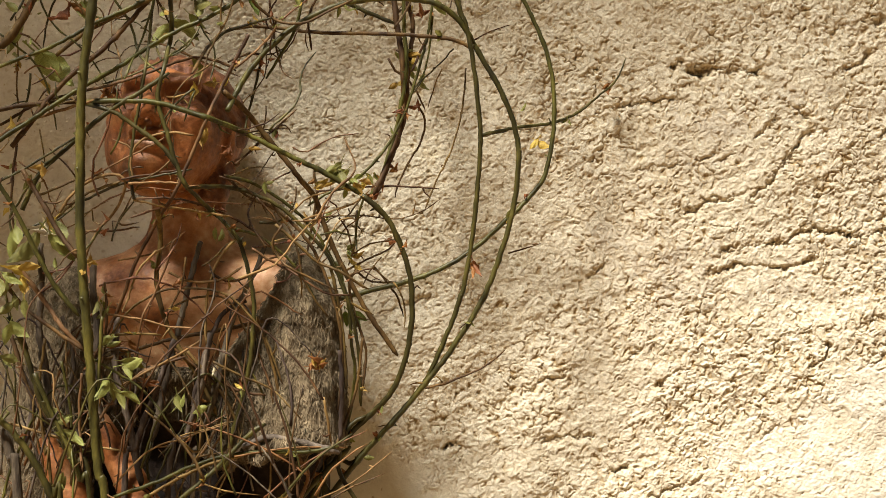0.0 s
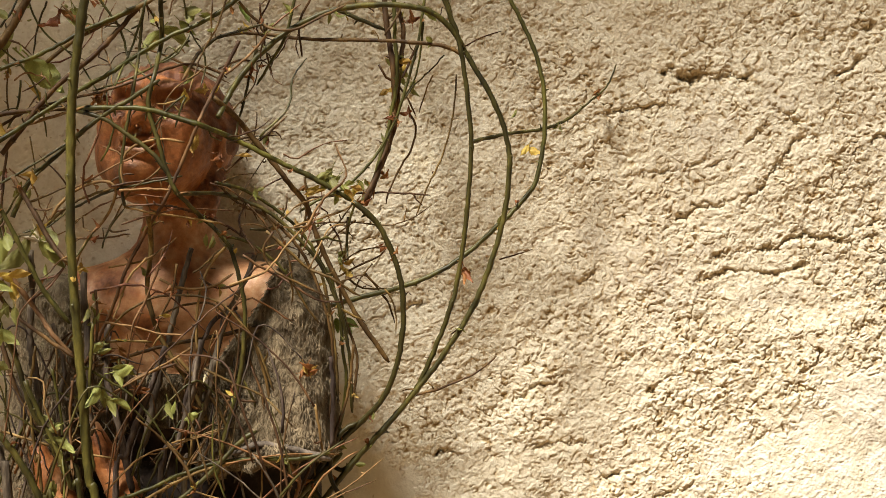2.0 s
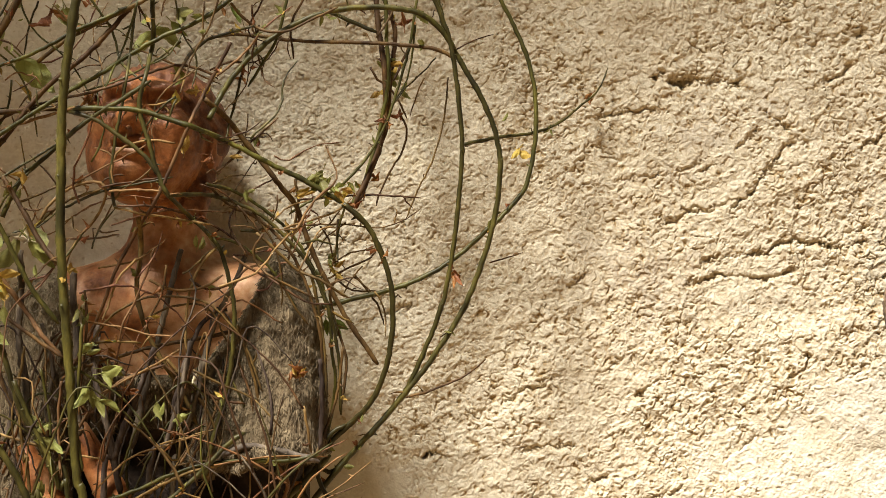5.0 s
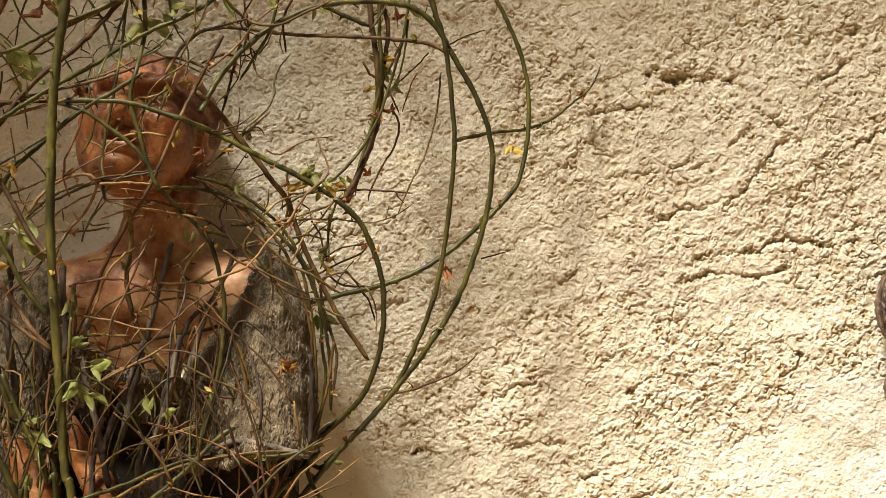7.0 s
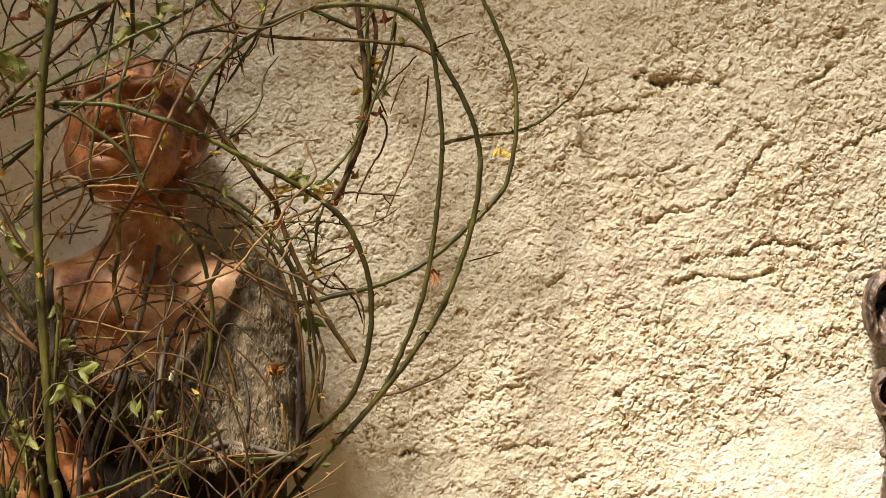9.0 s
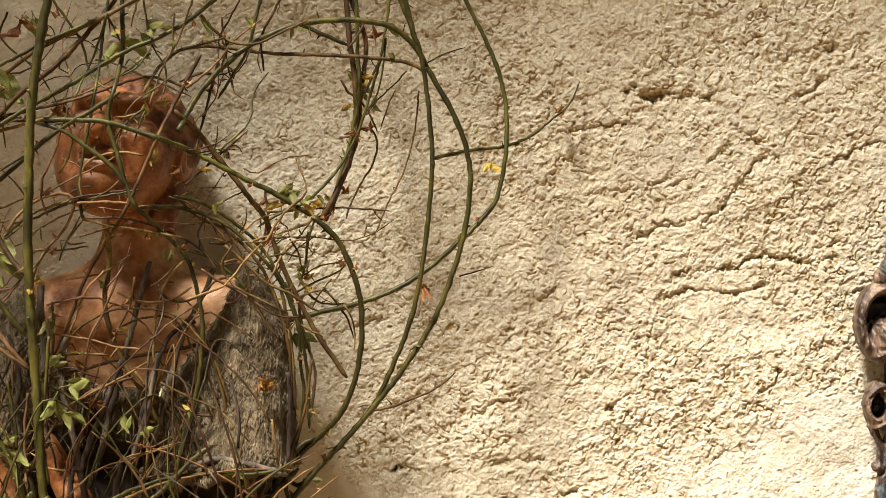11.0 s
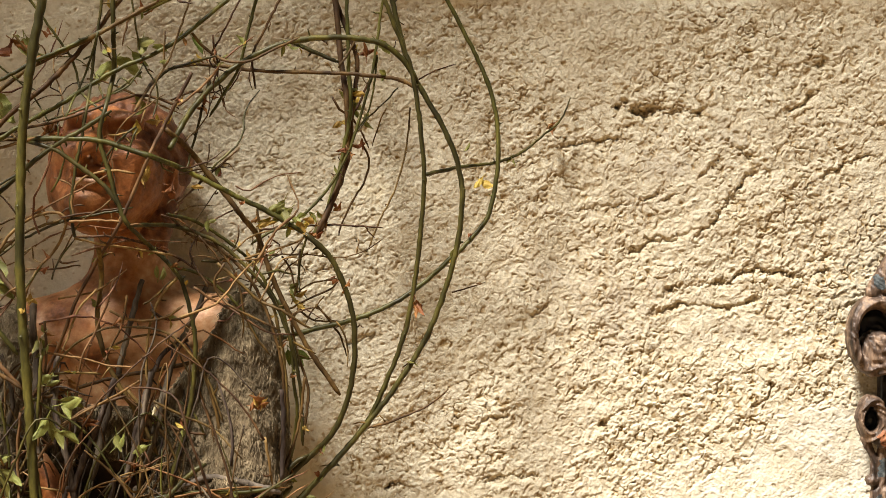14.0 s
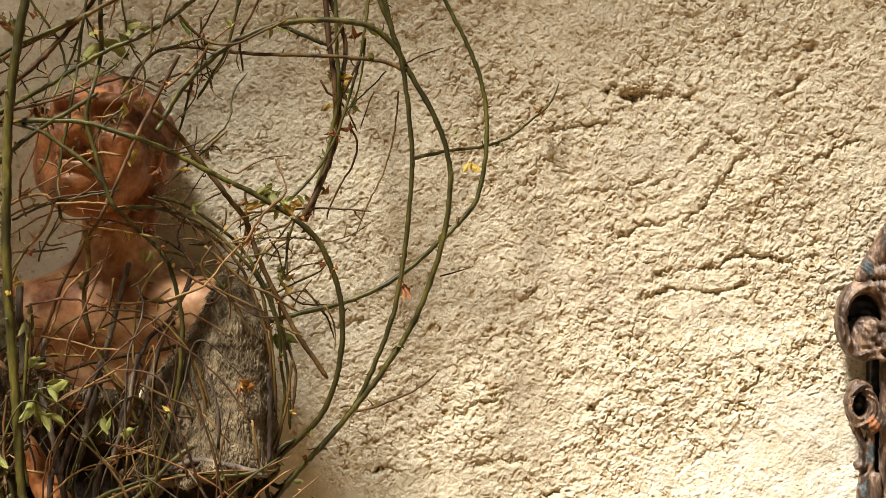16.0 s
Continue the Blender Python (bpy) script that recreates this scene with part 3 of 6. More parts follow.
def build_statue():
    solid = lambda *a: np.minimum.reduce(statue_parts(*a))
    verts, faces = surface(solid, (-0.55, -0.245, 0.93), (-0.06, 0.004, 1.432), 0.0036)
    hv, hf = surface(solid, (-0.42, -0.235, 1.426), (-0.19, 0.004, 1.64), 0.0020)
    faces = np.concatenate([faces, hf + len(verts)])
    verts = np.concatenate([verts, hv])
    k, b, top = statue_parts(verts[:, 0], verts[:, 1], verts[:, 2])
    cloth = ((b < k)[faces].sum(1) >= 2).astype(int)
    c = verts[faces].mean(1)
    # shade of the hollow below the chest, painted as near-black clay
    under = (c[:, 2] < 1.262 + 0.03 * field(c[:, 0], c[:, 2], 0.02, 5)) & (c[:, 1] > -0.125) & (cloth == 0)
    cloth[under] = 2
    for spot, rx, rz in ((at(0.0, -0.078, -0.0635), 0.015, 0.0050), (at(0.028, -0.058, 0.010), 0.011, 0.0034)):
        pale = ((c[:, 0] - spot[0]) / rx) ** 2 + ((c[:, 2] - spot[2]) / rz) ** 2 + 0.5 * field(c[:, 0], c[:, 2], 0.006, 9) < 1
        cloth[pale & (cloth == 0) & (c[:, 1] < -0.09)] = 3
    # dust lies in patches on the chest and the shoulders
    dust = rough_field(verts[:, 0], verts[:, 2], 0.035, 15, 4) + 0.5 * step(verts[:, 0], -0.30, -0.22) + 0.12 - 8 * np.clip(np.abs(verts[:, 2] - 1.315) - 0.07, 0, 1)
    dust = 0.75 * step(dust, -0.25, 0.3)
    cloth[(top < np.minimum(k, b))[faces].sum(1) >= 2] = 5
    fv, ff = fibres(verts, faces, cloth == 1, 22000, np.random.RandomState(5))
    straw = 1 + 3 * (np.arange(len(ff)) // 6 % 2 == 0)
    faces = np.concatenate([faces, ff + len(verts)])
    verts = np.concatenate([verts, fv])
    cloth = np.concatenate([cloth, straw])
    # the plain hanging lower robe, down to the soil
    m, rows = 48, 26
    ring_v, ring_f = [], []
    for j in range(rows):
        h = j / (rows - 1)
        for i in range(m):
            a = math.tau * i / m
            fold = 1 + 0.07 * math.sin(a * 7 + 2 * h) * (1 - 0.5 * h)
            ring_v.append((-0.30 + 0.16 * fold * math.cos(a) * (1.12 - 0.12 * h), min(-0.012, -0.085 + 0.095 * fold * math.sin(a)), -0.01 + 0.97 * h))
    for j in range(rows - 1):
        for i in range(m):
            ring_f.append((j * m + i, j * m + (i + 1) % m, (j + 1) * m + (i + 1) % m, (j + 1) * m + i))
    me = smooth(mesh_of("statue", np.concatenate([verts, ring_v]), np.concatenate([faces, np.array(ring_f) + len(verts)])))
    me.materials.append(CLAY)
    for m in (BARK_ROBE, SHADE_CLAY, PALE_CLAY, STRAW, HAIR_CLAY):
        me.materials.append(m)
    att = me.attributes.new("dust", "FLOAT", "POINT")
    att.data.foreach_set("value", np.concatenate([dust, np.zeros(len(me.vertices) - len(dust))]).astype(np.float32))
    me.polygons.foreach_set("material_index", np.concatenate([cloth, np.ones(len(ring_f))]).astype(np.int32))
    return tagged(new("statue", me), "terracotta statue with raised head, in a shaggy grey robe", "statue")


build_statue()


# ---- the carved wooden ornament ----
ornament = tagged(new("carved_ornament"), "dark weathered carved wooden ornament with scrolls, hung on the wall", "carving")
ornament.location = (0.62, 0.0, 1.0)


def carved(name, lo, hi, dist, label="", curl=None, fine=0.0017):
    """One carved piece of the ornament, with its grain, hollows and traces of paint."""
    def worked(x, y, z):
        run = 420 * (x - 0.6) + 60 * z
        if curl:
            # the grooves wind with the scroll
            run = 330 * np.hypot((x - curl[0]) * curl[2], z - curl[1]) + 1.2 * np.arctan2(z - curl[1], x - curl[0])
        grain = np.abs(np.sin(run + 5 * field(x, z, 0.03, 75)))
        return dist(x, y, z) + 0.0008 * rough_field(x * 1.5 + y, z * 0.45, 0.012, 71, 3) + 0.0015 * grain

    verts, faces = surface(worked, lo, hi, fine)
    me = smooth(mesh_of(name, verts - np.array(ornament.location), faces))
    for m in (CARVED, NEAR_BLACK, ORANGE_STAIN, BLUE_STAIN):
        me.materials.append(m)
    c = verts[faces].mean(1)
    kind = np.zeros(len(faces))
    # faces set back in the scroll zone are near-black
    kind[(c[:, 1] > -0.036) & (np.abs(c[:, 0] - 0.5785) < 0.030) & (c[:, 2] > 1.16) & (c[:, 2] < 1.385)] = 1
    for at_x, at_z, size, which in ((0.5862, 1.2225, 0.0085, 2), (0.583, 1.408, 0.0065, 3), (0.5855, 1.190, 0.0065, 3), (0.578, 1.150, 0.006, 3), (0.5665, 1.362, 0.005, 3)):
        kind[(np.hypot(c[:, 0] - at_x, (c[:, 2] - at_z) * 0.75) + 0.004 * field(c[:, 0], c[:, 2], 0.006, which) < size) & (c[:, 1] < -0.03)] = which
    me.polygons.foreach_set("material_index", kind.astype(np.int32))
    return part(name, me, CARVED, ornament, label)


def merged(x, y, z, first, *rest):
    for d, k in rest:
        first = join(first, d, k)
    return first


def large_scroll(x, y, z):
    r, g = (lambda *a: rod(x, y, z, *a)), (lambda *a: ball(x, y, z, *a))
    return merged(x, y, z, ring(x, y, z, (0.5785, -0.040, 1.3455), 0.0275, 0.040, 0.0075, 0.020),
                  (g((0.581, -0.036, 1.327), (0.024, 0.022, 0.027)), 0.003), (r((0.572, -0.050, 1.344), (0.610, -0.054, 1.338), 0.0035, 0.006), 0.003),
                  (r((0.570, -0.052, 1.336), (0.596, -0.058, 1.300), 0.0035, 0.005), 0.002), (r((0.578, -0.056, 1.337), (0.606, -0.058, 1.310), 0.0035, 0.005), 0.002),
                  (g((0.582, -0.018, 1.345), (0.026, 0.014, 0.038)), 0.002))


def crest(x, y, z):
    r = lambda *a: rod(x, y, z, *a)
    return merged(x, y, z, r((0.576, -0.042, 1.397), (0.612, -0.046, 1.446), 0.011, 0.018), (r((0.584, -0.050, 1.386), (0.640, -0.056, 1.388), 0.0075, 0.012), 0.004),
                  (r((0.590, -0.050, 1.402), (0.650, -0.056, 1.412), 0.009, 0.014), 0.003), (ball(x, y, z, (0.607, -0.048, 1.440), (0.012, 0.014, 0.014)), 0.003),
                  (r((0.620, -0.046, 1.44), (0.660, -0.045, 1.52), 0.020, 0.012), 0.01))


def small_scroll(x, y, z):
    return merged(x, y, z, ring(x, y, z, (0.5735, -0.042, 1.2475), 0.0135, 0.0215, 0.0056, 0.016), (ball(x, y, z, (0.576, -0.022, 1.245), (0.013, 0.012, 0.020)), 0.002),
                  (rod(x, y, z, (0.579, -0.046, 1.268), (0.598, -0.050, 1.225), 0.0055, 0.0075), 0.004), (ball(x, y, z, (0.5865, -0.048, 1.223), (0.010, 0.012, 0.012)), 0.004))


def stalk(x, y, z):
    r = lambda *a: rod(x, y, z, *a)
    return merged(x, y, z, r((0.5655, -0.042, 1.224), (0.5785, -0.042, 1.198), 0.006, 0.0055), (r((0.5785, -0.042, 1.198), (0.5755, -0.042, 1.178), 0.0055, 0.006), 0.004),
                  (ball(x, y, z, (0.5735, -0.043, 1.1745), (0.0085, 0.010, 0.0075)), 0.003), (r((0.586, -0.044, 1.222), (0.585, -0.042, 1.165), 0.0055, 0.0065), 0.003),
                  (r((0.580, -0.042, 1.160), (0.572, -0.042, 1.02), 0.0095, 0.015), 0.004), (r((0.592, -0.046, 1.160), (0.590, -0.046, 1.02), 0.008, 0.012), 0.002))


carved("backboard", (0.58, -0.04, 1.0), (0.71, 0.006, 1.44),
       lambda x, y, z: np.maximum(np.maximum(np.abs(x - 0.645) - 0.055, np.abs(y + 0.012) - 0.013), np.abs(z - 1.22) - 0.21), fine=0.004)
carved("large_scroll", (0.53, -0.075, 1.285), (0.63, 0.004, 1.405), large_scroll, curl=(0.582, 1.342, 1.4))
carved("crest", (0.555, -0.082, 1.368), (0.70, 0.0, 1.545), crest)
carved("small_scroll", (0.545, -0.072, 1.20), (0.62, 0.0, 1.285), small_scroll, curl=(0.5745, 1.2475, 1.5))
carved("stalk", (0.55, -0.07, 1.0), (0.615, -0.015, 1.24), stalk)
for x0, x1, y0, top, r0, r1 in ((0.6035, 0.605, -0.038, 1.31, 0.0065, 0.008), (0.6165, 0.622, -0.042, 1.32, 0.009, 0.011), (0.640, 0.650, -0.040, 1.36, 0.014, 0.020)):
    carved("rib", (x0 - 0.02, -0.075, 1.0), (x1 + 0.028, 0.0, top + 0.03), lambda x, y, z: rod(x, y, z, (x0, y0, top), (x1, y0, 1.02), r0, r1))


# ---- the climbing shrub: bare thorny canes with few leaves ----
RED_CANE = mottled("reddish_cane", (0.07, 0.027, 0.009), (0.14, 0.057, 0.02), (0.24, 0.12, 0.05), 50, 0.55, (1, 1, 0.3), 260, 0.3, by_object=0.25)
CREAM_LEAF = leaf_material("cream_withered_leaf", (0.5, 0.42, 0.25), (0.66, 0.58, 0.38), (0.75, 0.70, 0.52))
shrub = tagged(new("shrub"), "thorny rambling shrub, nearly bare, with yellowing leaves", "shrub")
shrub.location = (-0.36, -0.2, 0)
CANES = []


def spline(points, gap):
    """Points at even steps along a smooth line through those given."""
    p = [Vector(a) for a in points]
    p = [p[0] * 2 - p[1]] + p + [p[-1] * 2 - p[-2]]
    out = []
    for a, b, c, d in zip(p, p[1:], p[2:], p[3:]):
        n = max(2, int((c - b).length / gap))
        for i in range(n):
            t = i / n
            out.append(0.5 * (2 * b + (c - a) * t + (2 * a - 5 * b + 4 * c - d) * t * t + (3 * b - a - 3 * c + d) * t ** 3))
    return out + [p[-2]]


EYE = Vector((0, -1.99, 1.40))


def clear(p):
    """A place moved out of the statue's head, straight before where it was."""
    k = max(0.0, 1 - math.hypot((p.x + 0.315) / 0.115, (p.z - 1.525) / 0.13))
    front = -0.15 - 0.085 * min(1.0, 2.2 * k)
    if k <= 0 or p.y <= front:
        return p
    return EYE + (p - EYE) * ((front - EYE.y) / (p.y - EYE.y))


def tube(points, r0, r1, rng, sides=7, knots=0.07, wander=0.0005, thorns=0.0):
    """A tapered cane with swollen nodes and hooked thorns."""
    n = len(points)
    verts, faces = [], []
    bend = [Vector((rng.uniform(-1, 1), rng.uniform(-1, 1), rng.uniform(-1, 1))) * wander for _ in range(n)]
    pts = [clear(p) + b for p, b in zip(points, bend)]
    side = Vector((0.31, 0.87, 0.39))
    swell, left = 0.0, rng.uniform(0.01, 0.04)
    for i, p in enumerate(pts):
        way = (pts[min(i + 1, n - 1)] - pts[max(i - 1, 0)]).normalized()
        side = (side - way * side.dot(way)).normalized()
        other = way.cross(side)
        left -= (pts[i] - pts[i - 1]).length if i else 0
        swell *= 0.35
        if left < 0:
            swell, left = rng.uniform(0.5, 1.6) * knots * 2, rng.uniform(0.025, 0.07)
            if rng.random() < thorns and 1 < i < n - 2:
                a = rng.uniform(0, math.tau)
                out = (side * math.cos(a) + other * math.sin(a)).normalized()
                r = r0 + (r1 - r0) * i / (n - 1)
                b = len(verts)
                w = max(0.0009, r * 0.45)
                t = out.cross(way)
                root = p + out * r * 0.7
                verts.extend([root + way * w * 1.6, root + t * w * 0.7, root - way * w * 1.6, root - t * w * 0.7, p + out * (r + rng.uniform(0.003, 0.0065)) - way * 0.002])
                THORN.extend([(b, b + 1, b + 4), (b + 1, b + 2, b + 4), (b + 2, b + 3, b + 4), (b + 3, b, b + 4)])
        r = (r0 + (r1 - r0) * i / (n - 1)) * (1 + swell + rng.uniform(-knots, knots) * 0.5)
        if i == n - 1:
            r *= 0.45
        row = len(verts)
        for k in range(sides):
            a = math.tau * k / sides
            verts.append(p + (side * math.cos(a) + other * math.sin(a)) * r)
        ROWSTART.append(row)
    return verts


THORN, ROWSTART = [], []


def cane_mesh(points, r0, r1, rng, sides=7, gap=0.006, **more):
    THORN.clear()
    ROWSTART.clear()
    verts = tube(spline(points, gap), r0, r1, rng, sides, **more)
    faces = []
    for a, b in zip(ROWSTART, ROWSTART[1:]):
        for k in range(sides):
            faces.append((a + k, a + (k + 1) % sides, b + (k + 1) % sides, b + k))
    faces += [tuple(reversed(range(ROWSTART[0], ROWSTART[0] + sides))), tuple(range(ROWSTART[-1], ROWSTART[-1] + sides))] + list(THORN)
    me = bpy.data.meshes.new("cane")
    me.from_pydata([tuple(v - shrub.location) for v in verts], [], faces)
    return smooth(me)


def cane(material, r0, r1, *points):
    rng = random.Random(len(CANES) * 13 + 5)
    me = cane_mesh(points, r0, r1, rng, sides=8 if r0 > 0.003 else 6, thorns=0.55 if r0 > 0.0017 else 0.25)
    ob = part("cane", me, material, shrub)
    CANES.append((points, r0, r1, material, ob))
    return ob


def dead_branch(material, r0, r1, *points):
    rng = random.Random(len(CANES) * 17 + 3)
    me = cane_mesh(points, r0 * 0.62, r1 * 0.62, rng, sides=9, gap=0.006, knots=0.10, wander=0.0008)
    ob = part("dead_branch", me, material, shrub, "dead grey branch with split bark")
    CANES.append((points, r0, r1, material, ob))
    return ob


cane(GREEN_CANE, 0.0051, 0.0045, (-0.351, -0.25, 1.762), (-0.364, -0.249, 1.686), (-0.371, -0.248, 1.645), (-0.378, -0.247, 1.597), (-0.382, -0.246, 1.544), (-0.383, -0.245, 1.484), (-0.383, -0.245, 1.424), (-0.38, -0.244, 1.365), (-0.375, -0.243, 1.305), (-0.37, -0.242, 1.233), (-0.365, -0.241, 1.168), (-0.356, -0.24, 1.09), (-0.35, -0.24, 0.6), (-0.358, -0.24, -0.012))
cane(GREEN_CANE, 0.0028, 0.0041, (-0.011, -0.14, 1.784), (0.01, -0.139, 1.704), (0.024, -0.137, 1.651), (0.043, -0.136, 1.616), (0.066, -0.135, 1.575), (0.081, -0.133, 1.535), (0.085, -0.132, 1.496), (0.079, -0.131, 1.445), (0.065, -0.129, 1.394), (0.043, -0.128, 1.34), (0.011, -0.127, 1.289), (-0.02, -0.125, 1.248), (-0.054, -0.124, 1.208), (-0.092, -0.123, 1.166), (-0.124, -0.121, 1.126), (-0.156, -0.12, 1.088), (-0.23, -0.17, 0.6), (-0.268, -0.18, -0.012))
cane(GREEN_CANE, 0.0025, 0.0035, (-0.025, -0.15, 1.779), (0.004, -0.147, 1.703), (0.027, -0.143, 1.644), (0.037, -0.14, 1.584), (0.042, -0.137, 1.527), (0.039, -0.133, 1.47), (0.033, -0.13, 1.413), (0.022, -0.127, 1.353), (0.001, -0.123, 1.295), (-0.023, -0.12, 1.246), (-0.056, -0.117, 1.205), (-0.099, -0.113, 1.16), (-0.144, -0.11, 1.105), (-0.222, -0.17, 0.6), (-0.263, -0.18, -0.012))
cane(GREEN_CANE, 0.0023, 0.0029, (0.04, -0.08, 1.79), (0.079, -0.083, 1.713), (0.107, -0.086, 1.658), (0.122, -0.089, 1.615), (0.128, -0.092, 1.569), (0.125, -0.095, 1.524), (0.115, -0.098, 1.481), (0.091, -0.102, 1.451), (0.072, -0.105, 1.433), (0.042, -0.108, 1.406), (0.01, -0.111, 1.384), (-0.035, -0.114, 1.365), (-0.086, -0.117, 1.352), (-0.123, -0.12, 1.342))
cane(BROWN_CANE, 0.0029, 0.0016, (-0.123, -0.12, 1.342), (-0.155, -0.132, 1.331), (-0.204, -0.143, 1.319), (-0.253, -0.155, 1.309), (-0.302, -0.167, 1.3), (-0.343, -0.178, 1.288), (-0.378, -0.19, 1.278))
cane(GREEN_CANE, 0.0023, 0.0010, (0.043, -0.1, 1.53), (0.082, -0.085, 1.539), (0.125, -0.07, 1.546), (0.157, -0.055, 1.559), (0.185, -0.04, 1.582), (0.207, -0.025, 1.602), (0.219, -0.01, 1.629))
cane(GREEN_CANE, 0.0028, 0.0028, (-0.388, -0.2, 1.559), (-0.349, -0.194, 1.561), (-0.31, -0.189, 1.559), (-0.268, -0.183, 1.547), (-0.225, -0.177, 1.531), (-0.176, -0.171, 1.506), (-0.133, -0.166, 1.485), (-0.09, -0.16, 1.46))
cane(GREEN_CANE, 0.0031, 0.0034, (-0.09, -0.16, 1.46), (-0.064, -0.156, 1.437), (-0.046, -0.151, 1.401), (-0.036, -0.147, 1.363), (-0.035, -0.142, 1.319), (-0.043, -0.138, 1.274), (-0.06, -0.133, 1.236), (-0.085, -0.129, 1.211), (-0.117, -0.124, 1.178), (-0.143, -0.12, 1.139))
cane(BROWN_CANE, 0.0036, 0.0032, (-0.067, -0.1, 1.794), (-0.058, -0.104, 1.71), (-0.053, -0.109, 1.658), (-0.046, -0.113, 1.612), (-0.045, -0.117, 1.567), (-0.052, -0.121, 1.528), (-0.065, -0.126, 1.49), (-0.079, -0.13, 1.459))
cane(GREEN_CANE, 0.0022, 0.0022, (-0.05, -0.11, 1.793), (-0.046, -0.113, 1.709), (-0.044, -0.116, 1.65), (-0.041, -0.119, 1.605), (-0.049, -0.121, 1.554), (-0.059, -0.124, 1.514), (-0.071, -0.127, 1.478), (-0.084, -0.13, 1.457))
cane(GREEN_CANE, 0.0016, 0.0016, (0.002, -0.12, 1.783), (-0.009, -0.122, 1.701), (-0.017, -0.125, 1.643), (-0.029, -0.128, 1.598), (-0.043, -0.13, 1.553), (-0.067, -0.133, 1.51), (-0.098, -0.135, 1.478), (-0.132, -0.138, 1.461), (-0.151, -0.14, 1.448))
cane(BROWN_CANE, 0.0026, 0.0026, (-0.08, -0.09, 1.785), (-0.051, -0.097, 1.705), (-0.035, -0.103, 1.659), (-0.04, -0.11, 1.6), (-0.043, -0.117, 1.551), (-0.061, -0.123, 1.496), (-0.074, -0.13, 1.463))
cane(GREEN_CANE, 0.0031, 0.0031, (-0.236, -0.18, 1.552), (-0.215, -0.175, 1.592), (-0.189, -0.17, 1.623), (-0.155, -0.165, 1.651), (-0.115, -0.16, 1.67), (-0.065, -0.155, 1.678), (-0.015, -0.15, 1.675), (0.014, -0.145, 1.659), (0.034, -0.14, 1.633))
cane(BROWN_CANE, 0.0022, 0.0019, (0.034, -0.14, 1.624), (0.01, -0.142, 1.634), (-0.028, -0.145, 1.638), (-0.084, -0.147, 1.64), (-0.141, -0.15, 1.641), (-0.194, -0.152, 1.647), (-0.235, -0.155, 1.644), (-0.258, -0.158, 1.627), (-0.278, -0.16, 1.594))
cane(GREEN_CANE, 0.0025, 0.0022, (-0.110, -0.125, 1.678), (-0.085, -0.125, 1.667), (-0.055, -0.125, 1.654))
cane(BROWN_CANE, 0.0031, 0.0028, (-0.242, -0.17, 1.574), (-0.22, -0.165, 1.555), (-0.191, -0.16, 1.519), (-0.161, -0.155, 1.481), (-0.142, -0.15, 1.456), (-0.129, -0.145, 1.418), (-0.109, -0.14, 1.374), (-0.085, -0.135, 1.33), (-0.051, -0.13, 1.28))
cane(BROWN_CANE, 0.0048, 0.0033, (-0.492, -0.22, 1.606), (-0.468, -0.217, 1.623), (-0.451, -0.215, 1.648), (-0.434, -0.212, 1.68), (-0.395, -0.21, 1.749))
cane(GREEN_CANE, 0.0021, 0.0024, (-0.492, -0.22, 1.588), (-0.457, -0.217, 1.603), (-0.427, -0.215, 1.614), (-0.397, -0.212, 1.63), (-0.375, -0.21, 1.643), (-0.34, -0.207, 1.659), (-0.31, -0.205, 1.674), (-0.277, -0.203, 1.691), (-0.206, -0.2, 1.726))
cane(BROWN_CANE, 0.0024, 0.0024, (-0.418, -0.2, 1.61), (-0.387, -0.202, 1.634), (-0.356, -0.204, 1.65), (-0.318, -0.206, 1.668), (-0.289, -0.208, 1.684), (-0.22, -0.21, 1.722))
cane(BROWN_CANE, 0.0030, 0.0027, (-0.462, -0.22, 1.509), (-0.439, -0.216, 1.54), (-0.41, -0.211, 1.578), (-0.38, -0.207, 1.604), (-0.354, -0.203, 1.629), (-0.322, -0.199, 1.666), (-0.306, -0.194, 1.689), (-0.259, -0.19, 1.754))
cane(GREEN_CANE, 0.0027, 0.0024, (-0.484, -0.23, 1.508), (-0.455, -0.225, 1.528), (-0.42, -0.22, 1.552), (-0.385, -0.215, 1.575), (-0.349, -0.21, 1.596), (-0.323, -0.205, 1.615), (-0.29, -0.2, 1.635), (-0.254, -0.195, 1.652), (-0.224, -0.19, 1.671), (-0.206, -0.185, 1.687), (-0.145, -0.18, 1.74))
cane(BROWN_CANE, 0.0027, 0.0027, (-0.486, -0.22, 1.547), (-0.452, -0.213, 1.554), (-0.42, -0.207, 1.558), (-0.388, -0.2, 1.56))
cane(BROWN_CANE, 0.0018, 0.0015, (-0.477, -0.21, 1.533), (-0.435, -0.206, 1.558), (-0.393, -0.203, 1.569), (-0.357, -0.199, 1.579), (-0.321, -0.195, 1.591), (-0.291, -0.191, 1.603), (-0.267, -0.188, 1.609), (-0.24, -0.184, 1.603), (-0.226, -0.18, 1.595))
cane(TAN_CANE, 0.0021, 0.0018, (-0.48, -0.22, 1.516), (-0.457, -0.217, 1.533), (-0.427, -0.215, 1.544), (-0.391, -0.212, 1.555), (-0.373, -0.21, 1.561))
cane(GREEN_CANE, 0.0027, 0.0024, (-0.453, -0.21, 1.442), (-0.435, -0.208, 1.481), (-0.411, -0.207, 1.504), (-0.381, -0.205, 1.532), (-0.357, -0.203, 1.552), (-0.323, -0.202, 1.572), (-0.296, -0.2, 1.591))
